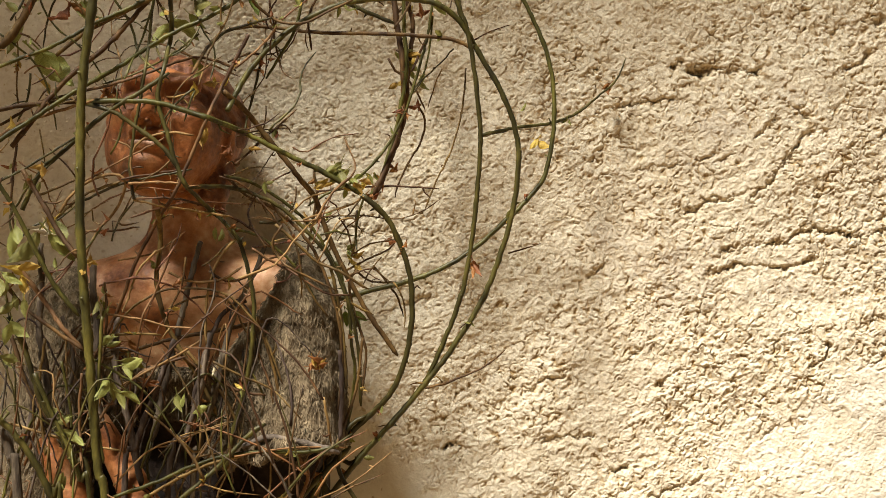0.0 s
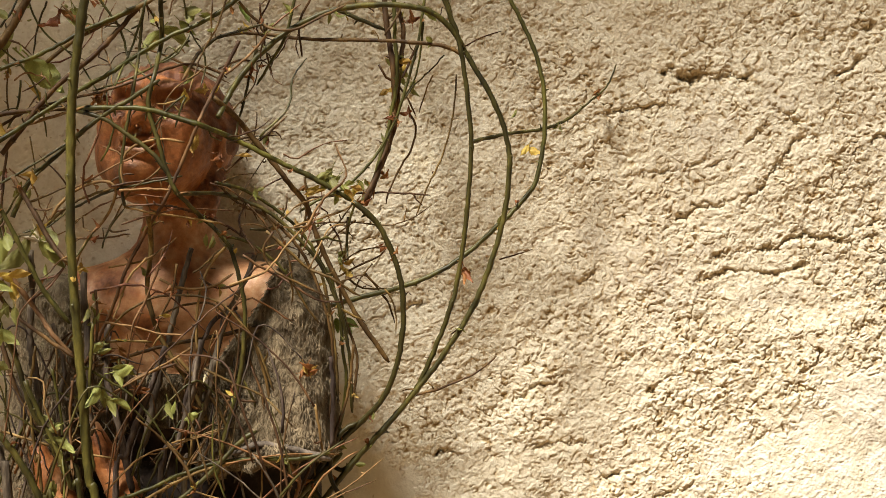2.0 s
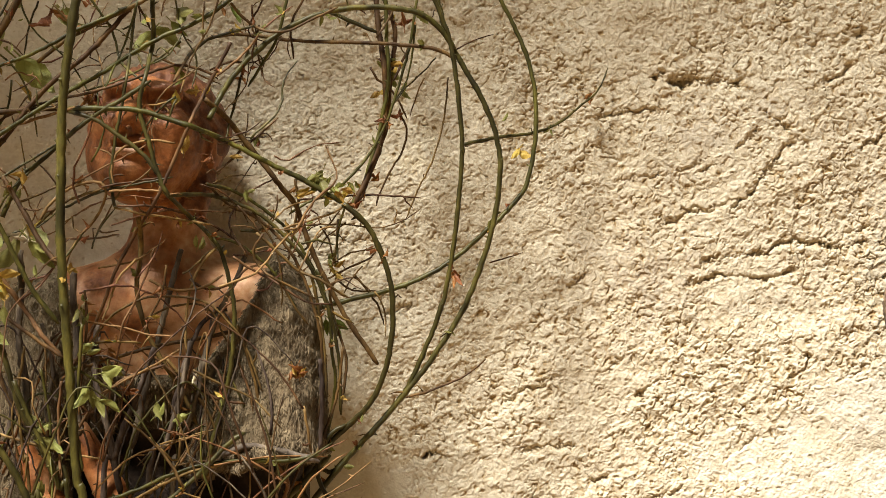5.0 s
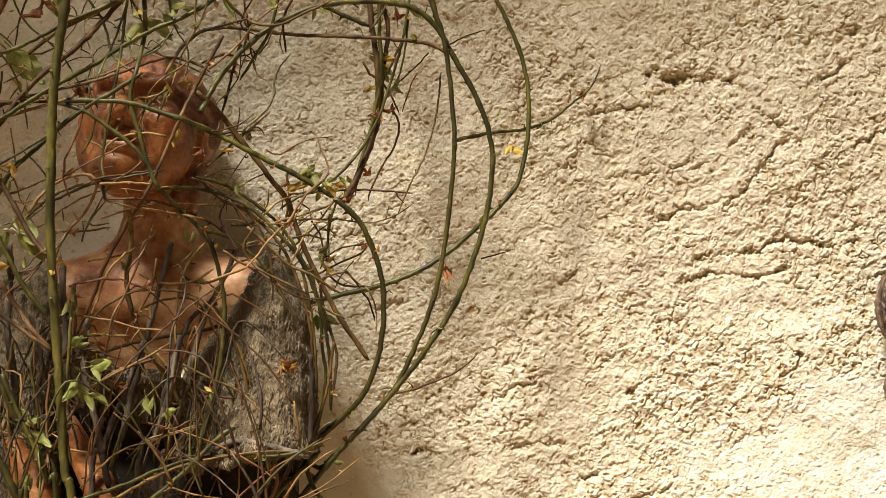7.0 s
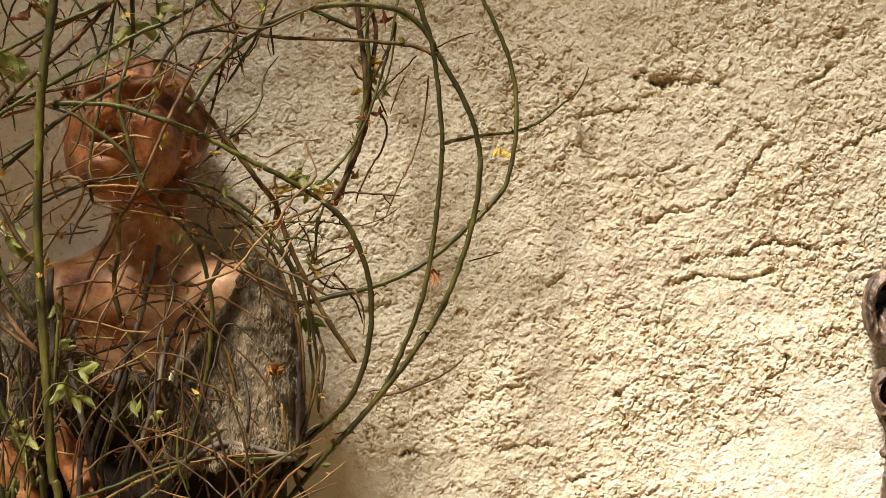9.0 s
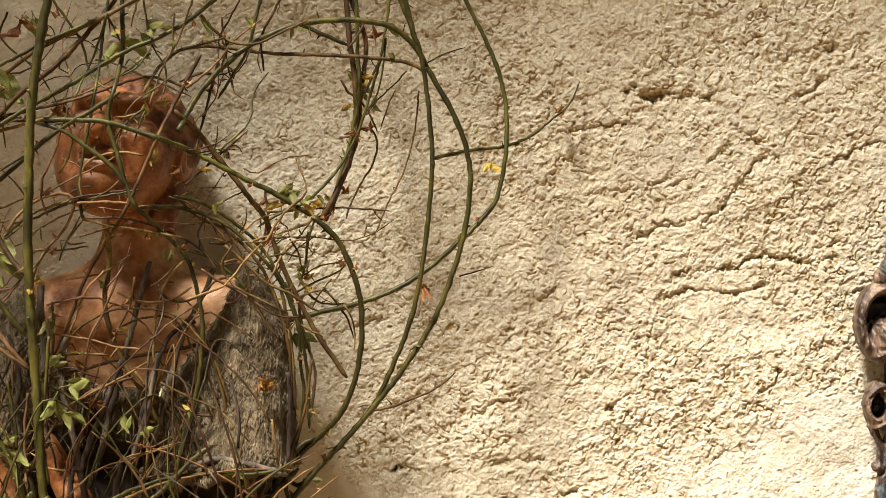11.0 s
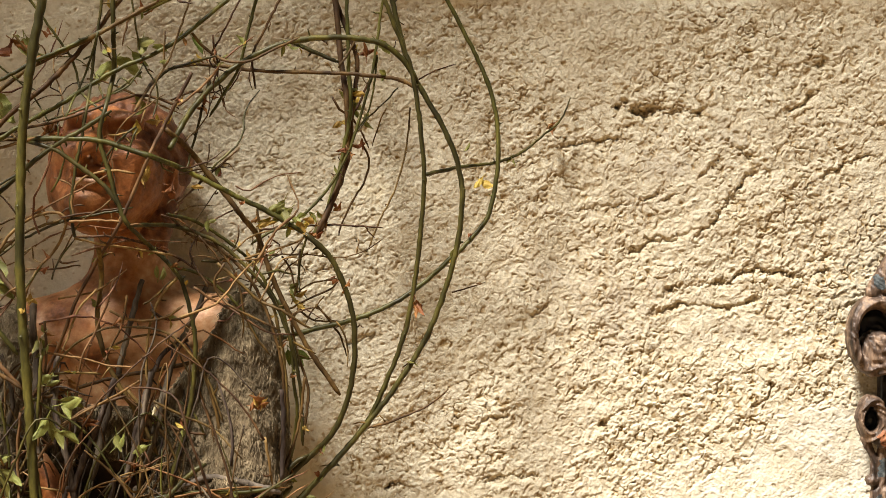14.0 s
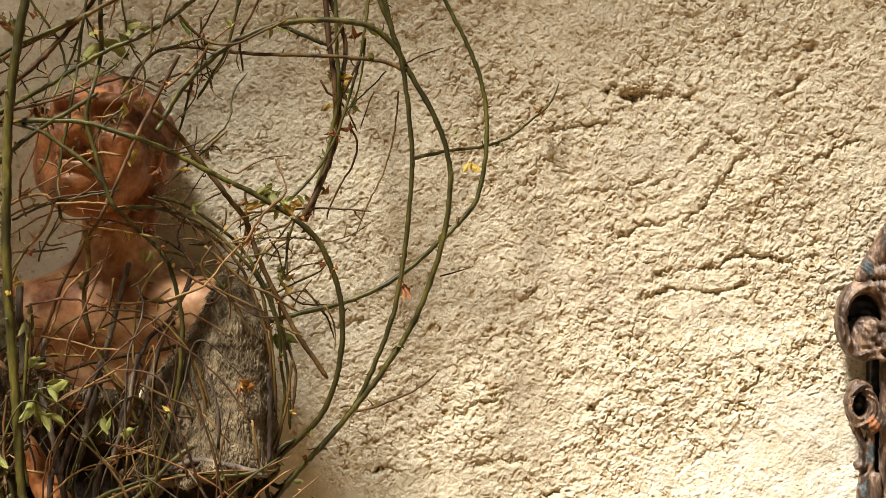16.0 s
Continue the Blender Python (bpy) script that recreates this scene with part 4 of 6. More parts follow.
cane(GREEN_CANE, 0.0018, 0.0015, (-0.333, -0.21, 1.454), (-0.337, -0.209, 1.486), (-0.334, -0.207, 1.522), (-0.326, -0.206, 1.565), (-0.319, -0.204, 1.614), (-0.313, -0.203, 1.669), (-0.31, -0.201, 1.688), (-0.3, -0.2, 1.767))
cane(GREEN_CANE, 0.0024, 0.0028, (-0.298, -0.2, 1.768), (-0.296, -0.198, 1.688), (-0.295, -0.196, 1.634), (-0.303, -0.194, 1.597), (-0.31, -0.192, 1.563), (-0.3, -0.19, 1.527), (-0.291, -0.188, 1.493), (-0.279, -0.186, 1.468), (-0.254, -0.184, 1.443), (-0.226, -0.182, 1.414), (-0.214, -0.18, 1.379), (-0.207, -0.178, 1.339), (-0.21, -0.176, 1.289), (-0.218, -0.174, 1.245), (-0.231, -0.172, 1.196), (-0.239, -0.17, 1.158))
cane(GREEN_CANE, 0.0024, 0.0024, (-0.388, -0.2, 1.558), (-0.358, -0.195, 1.549), (-0.332, -0.19, 1.531), (-0.305, -0.185, 1.51), (-0.288, -0.18, 1.486))
cane(TAN_CANE, 0.0018, 0.0015, (-0.421, -0.21, 1.426), (-0.401, -0.209, 1.457), (-0.377, -0.208, 1.475), (-0.356, -0.207, 1.481), (-0.344, -0.206, 1.475), (-0.345, -0.204, 1.459), (-0.357, -0.203, 1.437), (-0.374, -0.202, 1.418), (-0.386, -0.201, 1.394), (-0.394, -0.2, 1.364))
cane(BROWN_CANE, 0.0021, 0.0018, (-0.21, -0.2, 1.633), (-0.232, -0.199, 1.59), (-0.249, -0.198, 1.557), (-0.269, -0.197, 1.511), (-0.289, -0.196, 1.465), (-0.315, -0.194, 1.422), (-0.335, -0.193, 1.383), (-0.349, -0.192, 1.345), (-0.366, -0.191, 1.308), (-0.39, -0.19, 1.265))
cane(GREEN_CANE, 0.0022, 0.0019, (-0.281, -0.18, 1.467), (-0.238, -0.176, 1.468), (-0.195, -0.172, 1.455), (-0.164, -0.169, 1.434), (-0.132, -0.165, 1.399), (-0.115, -0.161, 1.368), (-0.1, -0.158, 1.325), (-0.093, -0.154, 1.275), (-0.091, -0.15, 1.225))
cane(GREEN_CANE, 0.0019, 0.0019, (-0.239, -0.17, 1.48), (-0.208, -0.163, 1.472), (-0.178, -0.157, 1.453), (-0.148, -0.15, 1.427), (-0.121, -0.143, 1.383), (-0.106, -0.137, 1.344), (-0.097, -0.13, 1.312))
cane(BROWN_CANE, 0.0019, 0.0016, (-0.215, -0.16, 1.456), (-0.184, -0.158, 1.443), (-0.153, -0.155, 1.413), (-0.133, -0.152, 1.376), (-0.117, -0.15, 1.325), (-0.112, -0.147, 1.275), (-0.117, -0.145, 1.224), (-0.135, -0.142, 1.173), (-0.154, -0.14, 1.129))
cane(BROWN_CANE, 0.0012, 0.0012, (-0.335, -0.19, 1.455), (-0.292, -0.185, 1.455), (-0.25, -0.18, 1.443), (-0.213, -0.175, 1.424), (-0.189, -0.17, 1.401))
cane(TAN_CANE, 0.0012, 0.0012, (-0.335, -0.2, 1.453), (-0.303, -0.197, 1.446), (-0.266, -0.193, 1.441), (-0.23, -0.19, 1.435))
cane(BROWN_CANE, 0.0028, 0.0025, (-0.312, -0.18, 1.443), (-0.31, -0.178, 1.407), (-0.314, -0.177, 1.363), (-0.306, -0.175, 1.325), (-0.289, -0.173, 1.29), (-0.267, -0.172, 1.256), (-0.249, -0.17, 1.217))
cane(BROWN_CANE, 0.0015, 0.0012, (-0.384, -0.19, 1.265), (-0.347, -0.189, 1.327), (-0.31, -0.187, 1.353), (-0.274, -0.186, 1.357), (-0.237, -0.184, 1.35), (-0.212, -0.183, 1.328), (-0.194, -0.181, 1.302), (-0.176, -0.18, 1.252))
cane(BROWN_CANE, 0.0012, 0.0012, (-0.306, -0.18, 1.331), (-0.281, -0.177, 1.344), (-0.251, -0.175, 1.349), (-0.232, -0.172, 1.339), (-0.216, -0.17, 1.307))
cane(BROWN_CANE, 0.0015, 0.0012, (-0.256, -0.18, 1.376), (-0.238, -0.175, 1.365), (-0.214, -0.17, 1.37), (-0.196, -0.165, 1.387), (-0.178, -0.16, 1.393))
cane(TAN_CANE, 0.0015, 0.0015, (-0.298, -0.19, 1.375), (-0.28, -0.188, 1.366), (-0.262, -0.185, 1.364), (-0.24, -0.182, 1.367), (-0.219, -0.18, 1.381))
cane(TAN_CANE, 0.0015, 0.0015, (-0.259, -0.18, 1.295), (-0.26, -0.18, 1.326), (-0.255, -0.18, 1.364), (-0.242, -0.18, 1.394), (-0.225, -0.18, 1.413))
cane(GREEN_CANE, 0.0030, 0.0036, (-0.463, -0.23, 1.328), (-0.448, -0.228, 1.298), (-0.435, -0.227, 1.256), (-0.427, -0.225, 1.232), (-0.412, -0.223, 1.207), (-0.395, -0.222, 1.171), (-0.377, -0.22, 1.122), (-0.362, -0.22, 0.6), (-0.368, -0.22, -0.012))
cane(GREEN_CANE, 0.0036, 0.0039, (-0.481, -0.24, 1.227), (-0.458, -0.237, 1.208), (-0.433, -0.235, 1.173), (-0.416, -0.233, 1.136), (-0.405, -0.23, 1.106), (-0.379, -0.23, 0.6), (-0.38, -0.23, -0.012))
cane(GREEN_CANE, 0.0027, 0.0030, (-0.435, -0.23, 1.268), (-0.417, -0.23, 1.226), (-0.399, -0.23, 1.19), (-0.386, -0.23, 1.154), (-0.375, -0.23, 1.112), (-0.361, -0.23, 0.6), (-0.367, -0.23, -0.012))
cane(TAN_CANE, 0.0015, 0.0012, (-0.486, -0.22, 1.219), (-0.451, -0.217, 1.209), (-0.421, -0.215, 1.2), (-0.385, -0.212, 1.19), (-0.343, -0.21, 1.182))
cane(GREEN_CANE, 0.0024, 0.0027, (-0.481, -0.24, 1.484), (-0.458, -0.237, 1.449), (-0.434, -0.235, 1.401), (-0.411, -0.233, 1.359), (-0.387, -0.23, 1.328))
cane(BROWN_CANE, 0.0027, 0.0027, (-0.45, -0.22, 1.485), (-0.424, -0.227, 1.443), (-0.405, -0.233, 1.413), (-0.385, -0.24, 1.389))
cane(BROWN_CANE, 0.0021, 0.0021, (-0.478, -0.23, 1.377), (-0.447, -0.23, 1.34), (-0.417, -0.23, 1.316), (-0.381, -0.23, 1.292))
cane(BROWN_CANE, 0.0024, 0.0021, (-0.465, -0.21, 1.309), (-0.445, -0.215, 1.249), (-0.414, -0.22, 1.207))
cane(GREEN_CANE, 0.0021, 0.0021, (-0.357, -0.2, 1.131), (-0.309, -0.197, 1.148), (-0.273, -0.193, 1.164), (-0.236, -0.19, 1.175), (-0.193, -0.187, 1.179), (-0.151, -0.183, 1.178), (-0.114, -0.18, 1.184))
cane(GREEN_CANE, 0.0028, 0.0028, (-0.296, -0.2, 1.119), (-0.26, -0.198, 1.149), (-0.236, -0.195, 1.172), (-0.211, -0.193, 1.198), (-0.193, -0.19, 1.21))
cane(TAN_CANE, 0.0018, 0.0015, (-0.339, -0.2, 1.119), (-0.297, -0.197, 1.146), (-0.254, -0.193, 1.166), (-0.218, -0.19, 1.175))
cane(GREEN_CANE, 0.0019, 0.0019, (-0.119, -0.14, 1.387), (-0.106, -0.137, 1.337), (-0.103, -0.133, 1.293), (-0.099, -0.13, 1.261), (-0.106, -0.127, 1.21), (-0.12, -0.123, 1.165), (-0.137, -0.12, 1.113), (-0.218, -0.17, 0.6), (-0.26, -0.18, -0.012))
cane(BROWN_CANE, 0.0016, 0.0016, (-0.092, -0.13, 1.235), (-0.087, -0.128, 1.286), (-0.099, -0.125, 1.324), (-0.106, -0.122, 1.362), (-0.092, -0.12, 1.381))
cane(BROWN_CANE, 0.0019, 0.0019, (-0.127, -0.13, 1.382), (-0.115, -0.128, 1.324), (-0.11, -0.126, 1.267), (-0.111, -0.124, 1.222), (-0.124, -0.122, 1.171), (-0.143, -0.12, 1.113), (-0.222, -0.17, 0.6), (-0.262, -0.18, -0.012))
cane(RED_CANE, 0.0022, 0.0022, (-0.165, -0.16, 1.176), (-0.15, -0.155, 1.15), (-0.16, -0.15, 1.118))
cane(GREEN_CANE, 0.0025, 0.0025, (-0.091, -0.14, 1.11), (-0.117, -0.137, 1.154), (-0.107, -0.133, 1.198), (-0.085, -0.13, 1.213))
cane(RED_CANE, 0.0019, 0.0019, (-0.197, -0.15, 1.174), (-0.179, -0.15, 1.143), (-0.166, -0.15, 1.111))
cane(GREEN_CANE, 0.0032, 0.0032, (-0.181, -0.13, 1.096), (-0.142, -0.13, 1.14), (-0.104, -0.13, 1.178))
cane(BROWN_CANE, 0.0016, 0.0010, (-0.021, -0.09, 1.24), (0.01, -0.085, 1.248), (0.043, -0.08, 1.262), (0.063, -0.075, 1.275), (0.072, -0.07, 1.283))
cane(BROWN_CANE, 0.0010, 0.0007, (0.049, -0.06, 1.265), (0.049, -0.05, 1.272))
cane(BROWN_CANE, 0.0013, 0.0010, (-0.142, -0.13, 1.465), (-0.117, -0.128, 1.467), (-0.066, -0.125, 1.471), (-0.034, -0.122, 1.47), (-0.004, -0.12, 1.468))
cane(BROWN_CANE, 0.0010, 0.0006, (-0.143, -0.12, 1.436), (-0.092, -0.117, 1.438), (-0.054, -0.115, 1.434), (-0.025, -0.113, 1.442), (-0.003, -0.11, 1.457))
cane(BROWN_CANE, 0.0010, 0.0010, (0.026, -0.11, 1.606), (0.022, -0.107, 1.561), (0.01, -0.105, 1.515), (-0.008, -0.102, 1.477), (-0.021, -0.1, 1.445))
cane(BROWN_CANE, 0.0013, 0.0010, (-0.03, -0.1, 1.567), (-0.021, -0.098, 1.548), (-0.025, -0.096, 1.524), (-0.04, -0.094, 1.498), (-0.052, -0.092, 1.472), (-0.055, -0.09, 1.459))
cane(BROWN_CANE, 0.0010, 0.0007, (0.035, -0.08, 1.641), (0.056, -0.07, 1.653), (0.08, -0.06, 1.662))
cane(BROWN_CANE, 0.0010, 0.0006, (0.075, -0.09, 1.395), (0.102, -0.08, 1.403), (0.115, -0.07, 1.407))
cane(BROWN_CANE, 0.0016, 0.0013, (-0.146, -0.12, 1.489), (-0.143, -0.117, 1.458), (-0.149, -0.113, 1.426), (-0.154, -0.11, 1.394))
cane(BROWN_CANE, 0.0013, 0.0013, (-0.097, -0.12, 1.444), (-0.1, -0.12, 1.407), (-0.107, -0.12, 1.381))
cane(BROWN_CANE, 0.0013, 0.0010, (-0.142, -0.13, 1.401), (-0.117, -0.125, 1.426), (-0.092, -0.12, 1.458))
cane(BROWN_CANE, 0.0013, 0.0010, (-0.111, -0.12, 1.375), (-0.086, -0.117, 1.388), (-0.06, -0.113, 1.401), (-0.054, -0.11, 1.413))
cane(BROWN_CANE, 0.0013, 0.0010, (-0.1, -0.12, 1.376), (-0.08, -0.11, 1.363), (-0.054, -0.1, 1.362))
cane(BROWN_CANE, 0.0013, 0.0010, (-0.079, -0.12, 1.381), (-0.054, -0.11, 1.349), (-0.045, -0.1, 1.323))
cane(BROWN_CANE, 0.0015, 0.0012, (-0.461, -0.2, 1.517), (-0.466, -0.197, 1.48), (-0.469, -0.193, 1.442), (-0.464, -0.19, 1.413))
cane(BROWN_CANE, 0.0009, 0.0006, (-0.437, -0.2, 1.529), (-0.433, -0.2, 1.509), (-0.431, -0.2, 1.491))
cane(BROWN_CANE, 0.0009, 0.0006, (-0.359, -0.19, 1.634), (-0.364, -0.19, 1.616), (-0.352, -0.19, 1.61), (-0.356, -0.19, 1.585), (-0.363, -0.19, 1.567))
cane(BROWN_CANE, 0.0009, 0.0009, (-0.465, -0.19, 1.653), (-0.462, -0.193, 1.615), (-0.462, -0.197, 1.578), (-0.459, -0.2, 1.554))
cane(GREEN_CANE, 0.0012, 0.0009, (-0.418, -0.2, 1.676), (-0.429, -0.2, 1.645), (-0.433, -0.2, 1.617))
cane(GREEN_CANE, 0.0012, 0.0012, (-0.446, -0.2, 1.59), (-0.45, -0.2, 1.56), (-0.461, -0.2, 1.538))
cane(TAN_CANE, 0.0015, 0.0012, (-0.335, -0.2, 1.474), (-0.338, -0.2, 1.498), (-0.327, -0.2, 1.517), (-0.296, -0.2, 1.526), (-0.269, -0.2, 1.523))
cane(TAN_CANE, 0.0012, 0.0009, (-0.388, -0.2, 1.473), (-0.358, -0.197, 1.491), (-0.328, -0.193, 1.507), (-0.298, -0.19, 1.524))
cane(GREEN_CANE, 0.0015, 0.0012, (-0.39, -0.19, 1.453), (-0.351, -0.187, 1.471), (-0.311, -0.183, 1.48), (-0.275, -0.18, 1.487))
cane(BROWN_CANE, 0.0015, 0.0012, (-0.434, -0.21, 1.458), (-0.399, -0.205, 1.474), (-0.388, -0.2, 1.479))
cane(BROWN_CANE, 0.0018, 0.0015, (-0.418, -0.2, 1.434), (-0.388, -0.2, 1.459), (-0.348, -0.2, 1.473))
cane(GREEN_CANE, 0.0016, 0.0012, (-0.195, -0.17, 1.628), (-0.205, -0.167, 1.588), (-0.215, -0.163, 1.55), (-0.221, -0.16, 1.526))
cane(GREEN_CANE, 0.0019, 0.0016, (-0.132, -0.17, 1.765), (-0.152, -0.168, 1.687), (-0.165, -0.165, 1.638), (-0.184, -0.163, 1.607), (-0.196, -0.16, 1.588))
cane(BROWN_CANE, 0.0012, 0.0009, (-0.141, -0.17, 1.759), (-0.177, -0.17, 1.687), (-0.195, -0.17, 1.649), (-0.177, -0.17, 1.637))
cane(BROWN_CANE, 0.0016, 0.0012, (-0.098, -0.17, 1.759), (-0.134, -0.163, 1.688), (-0.149, -0.157, 1.657), (-0.146, -0.15, 1.621))
cane(BROWN_CANE, 0.0012, 0.0009, (-0.183, -0.17, 1.656), (-0.186, -0.165, 1.631), (-0.179, -0.16, 1.601))
cane(BROWN_CANE, 0.0013, 0.0009, (-0.23, -0.16, 1.494), (-0.21, -0.153, 1.512), (-0.19, -0.147, 1.532), (-0.167, -0.14, 1.552))
cane(BROWN_CANE, 0.0009, 0.0006, (-0.229, -0.15, 1.526), (-0.198, -0.145, 1.533), (-0.173, -0.14, 1.535))
cane(BROWN_CANE, 0.0009, 0.0006, (-0.235, -0.15, 1.482), (-0.217, -0.145, 1.49), (-0.192, -0.14, 1.492))
cane(BROWN_CANE, 0.0009, 0.0006, (-0.223, -0.15, 1.457), (-0.198, -0.145, 1.495), (-0.186, -0.14, 1.513))
cane(GREEN_CANE, 0.0018, 0.0018, (-0.361, -0.24, 1.329), (-0.364, -0.24, 1.269), (-0.366, -0.24, 1.221), (-0.359, -0.24, 1.173))
cane(BROWN_CANE, 0.0015, 0.0012, (-0.362, -0.22, 1.364), (-0.36, -0.22, 1.328), (-0.364, -0.22, 1.28), (-0.368, -0.22, 1.231))
cane(BROWN_CANE, 0.0015, 0.0015, (-0.426, -0.22, 1.304), (-0.432, -0.22, 1.249), (-0.426, -0.22, 1.183), (-0.419, -0.22, 1.134), (-0.387, -0.22, 0.6), (-0.387, -0.22, -0.012))
cane(TAN_CANE, 0.0012, 0.0009, (-0.355, -0.21, 1.145), (-0.319, -0.207, 1.181), (-0.283, -0.203, 1.195), (-0.235, -0.2, 1.21))
cane(TAN_CANE, 0.0015, 0.0012, (-0.296, -0.2, 1.205), (-0.278, -0.197, 1.186), (-0.266, -0.193, 1.18), (-0.263, -0.19, 1.216))
cane(BROWN_CANE, 0.0019, 0.0015, (-0.281, -0.18, 1.289), (-0.25, -0.177, 1.252), (-0.232, -0.173, 1.221), (-0.22, -0.17, 1.183))
cane(BROWN_CANE, 0.0015, 0.0015, (-0.299, -0.18, 1.295), (-0.269, -0.177, 1.27), (-0.226, -0.173, 1.245), (-0.195, -0.17, 1.239))
cane(BROWN_CANE, 0.0019, 0.0016, (-0.205, -0.17, 1.326), (-0.189, -0.167, 1.276), (-0.177, -0.163, 1.226), (-0.165, -0.16, 1.188))
cane(BROWN_CANE, 0.0016, 0.0012, (-0.205, -0.17, 1.289), (-0.19, -0.165, 1.245), (-0.184, -0.16, 1.194))
cane(BROWN_CANE, 0.0015, 0.0015, (-0.396, -0.22, 1.134), (-0.385, -0.215, 1.182), (-0.361, -0.21, 1.23), (-0.326, -0.205, 1.266), (-0.278, -0.2, 1.284))
dead_branch(GREY_WOOD, 0.0047, 0.0063, (-0.269, -0.15, 1.408), (-0.275, -0.153, 1.389), (-0.281, -0.157, 1.363), (-0.289, -0.16, 1.326), (-0.298, -0.163, 1.288), (-0.308, -0.167, 1.245), (-0.32, -0.17, 1.189))
dead_branch(GREY_WOOD, 0.0044, 0.0056, (-0.196, -0.16, 1.406), (-0.207, -0.162, 1.376), (-0.22, -0.164, 1.351), (-0.233, -0.166, 1.32), (-0.24, -0.168, 1.294), (-0.254, -0.17, 1.239))
dead_branch(GREY_WOOD, 0.0041, 0.0047, (-0.218, -0.16, 1.343), (-0.241, -0.165, 1.331), (-0.254, -0.17, 1.307), (-0.263, -0.175, 1.277), (-0.275, -0.18, 1.227))
dead_branch(GREY_WOOD, 0.0062, 0.0074, (-0.383, -0.18, 1.385), (-0.382, -0.182, 1.351), (-0.377, -0.185, 1.308), (-0.378, -0.188, 1.253), (-0.373, -0.19, 1.204))
dead_branch(GREY_WOOD, 0.0055, 0.0068, (-0.438, -0.19, 1.407), (-0.436, -0.193, 1.358), (-0.438, -0.195, 1.309), (-0.428, -0.198, 1.254), (-0.431, -0.2, 1.205))
dead_branch(PALE_WOOD, 0.0053, 0.0065, (-0.22, -0.17, 1.182), (-0.198, -0.172, 1.192), (-0.17, -0.175, 1.191), (-0.139, -0.177, 1.184), (-0.114, -0.18, 1.177))
dead_branch(GREY_WOOD, 0.0079, 0.0091, (-0.474, -0.22, 1.219), (-0.461, -0.225, 1.177), (-0.451, -0.23, 1.124), (-0.407, -0.23, 0.6), (-0.401, -0.23, -0.012))
dead_branch(GREY_WOOD, 0.0049, 0.0062, (-0.357, -0.18, 1.326), (-0.359, -0.183, 1.277), (-0.344, -0.187, 1.216), (-0.328, -0.19, 1.142))
dead_branch(GREY_WOOD, 0.0049, 0.0062, (-0.292, -0.19, 1.302), (-0.312, -0.19, 1.247), (-0.335, -0.19, 1.185), (-0.347, -0.19, 1.124), (-0.344, -0.19, 0.6), (-0.354, -0.19, -0.012))
dead_branch(GREY_WOOD, 0.0046, 0.0062, (-0.253, -0.19, 1.308), (-0.263, -0.19, 1.253), (-0.279, -0.19, 1.198), (-0.3, -0.19, 1.13), (-0.316, -0.19, 0.6), (-0.333, -0.19, -0.012))
dead_branch(GREY_WOOD, 0.0043, 0.0043, (-0.238, -0.18, 1.289), (-0.25, -0.177, 1.24), (-0.269, -0.173, 1.177), (-0.276, -0.17, 1.127), (-0.302, -0.17, 0.6), (-0.322, -0.18, -0.012))
dead_branch(GREY_WOOD, 0.0037, 0.0044, (-0.114, -0.17, 1.289), (-0.111, -0.165, 1.238), (-0.114, -0.16, 1.188))
dead_branch(GREY_WOOD, 0.0037, 0.0037, (-0.415, -0.19, 1.327), (-0.402, -0.19, 1.278), (-0.408, -0.19, 1.228), (-0.39, -0.19, 1.179))
dead_branch(GREY_WOOD, 0.0049, 0.0049, (-0.455, -0.2, 1.303), (-0.443, -0.2, 1.242), (-0.455, -0.2, 1.18))
cane(GREEN_CANE, 0.0012, 0.0009, (-0.477, -0.21, 1.632), (-0.441, -0.207, 1.602), (-0.424, -0.203, 1.565), (-0.418, -0.2, 1.529))
cane(GREEN_CANE, 0.0012, 0.0009, (-0.471, -0.21, 1.759), (-0.441, -0.207, 1.687), (-0.423, -0.205, 1.645), (-0.387, -0.203, 1.614), (-0.363, -0.2, 1.578))
cane(GREEN_CANE, 0.0015, 0.0012, (-0.414, -0.21, 1.751), (-0.368, -0.205, 1.687), (-0.339, -0.2, 1.645), (-0.328, -0.195, 1.609), (-0.298, -0.19, 1.585))
cane(GREEN_CANE, 0.0012, 0.0009, (-0.285, -0.2, 1.766), (-0.272, -0.198, 1.688), (-0.265, -0.195, 1.646), (-0.248, -0.193, 1.616), (-0.253, -0.19, 1.585))
cane(BROWN_CANE, 0.0012, 0.0009, (-0.198, -0.2, 1.757), (-0.223, -0.198, 1.682), (-0.236, -0.195, 1.646), (-0.253, -0.193, 1.616), (-0.266, -0.19, 1.579))
cane(GREEN_CANE, 0.0012, 0.0009, (-0.264, -0.2, 1.633), (-0.297, -0.197, 1.609), (-0.334, -0.193, 1.591), (-0.372, -0.19, 1.579))
cane(GREEN_CANE, 0.0015, 0.0012, (-0.486, -0.22, 1.467), (-0.451, -0.217, 1.485), (-0.421, -0.213, 1.504), (-0.392, -0.21, 1.522))
cane(GREEN_CANE, 0.0012, 0.0009, (-0.462, -0.22, 1.401), (-0.439, -0.217, 1.425), (-0.415, -0.213, 1.431), (-0.386, -0.21, 1.455))
cane(BROWN_CANE, 0.0012, 0.0009, (-0.194, -0.18, 1.401), (-0.214, -0.173, 1.438), (-0.196, -0.167, 1.469), (-0.165, -0.16, 1.488))
cane(GREEN_CANE, 0.0016, 0.0012, (-0.239, -0.17, 1.425), (-0.202, -0.163, 1.413), (-0.165, -0.157, 1.382), (-0.141, -0.15, 1.344))
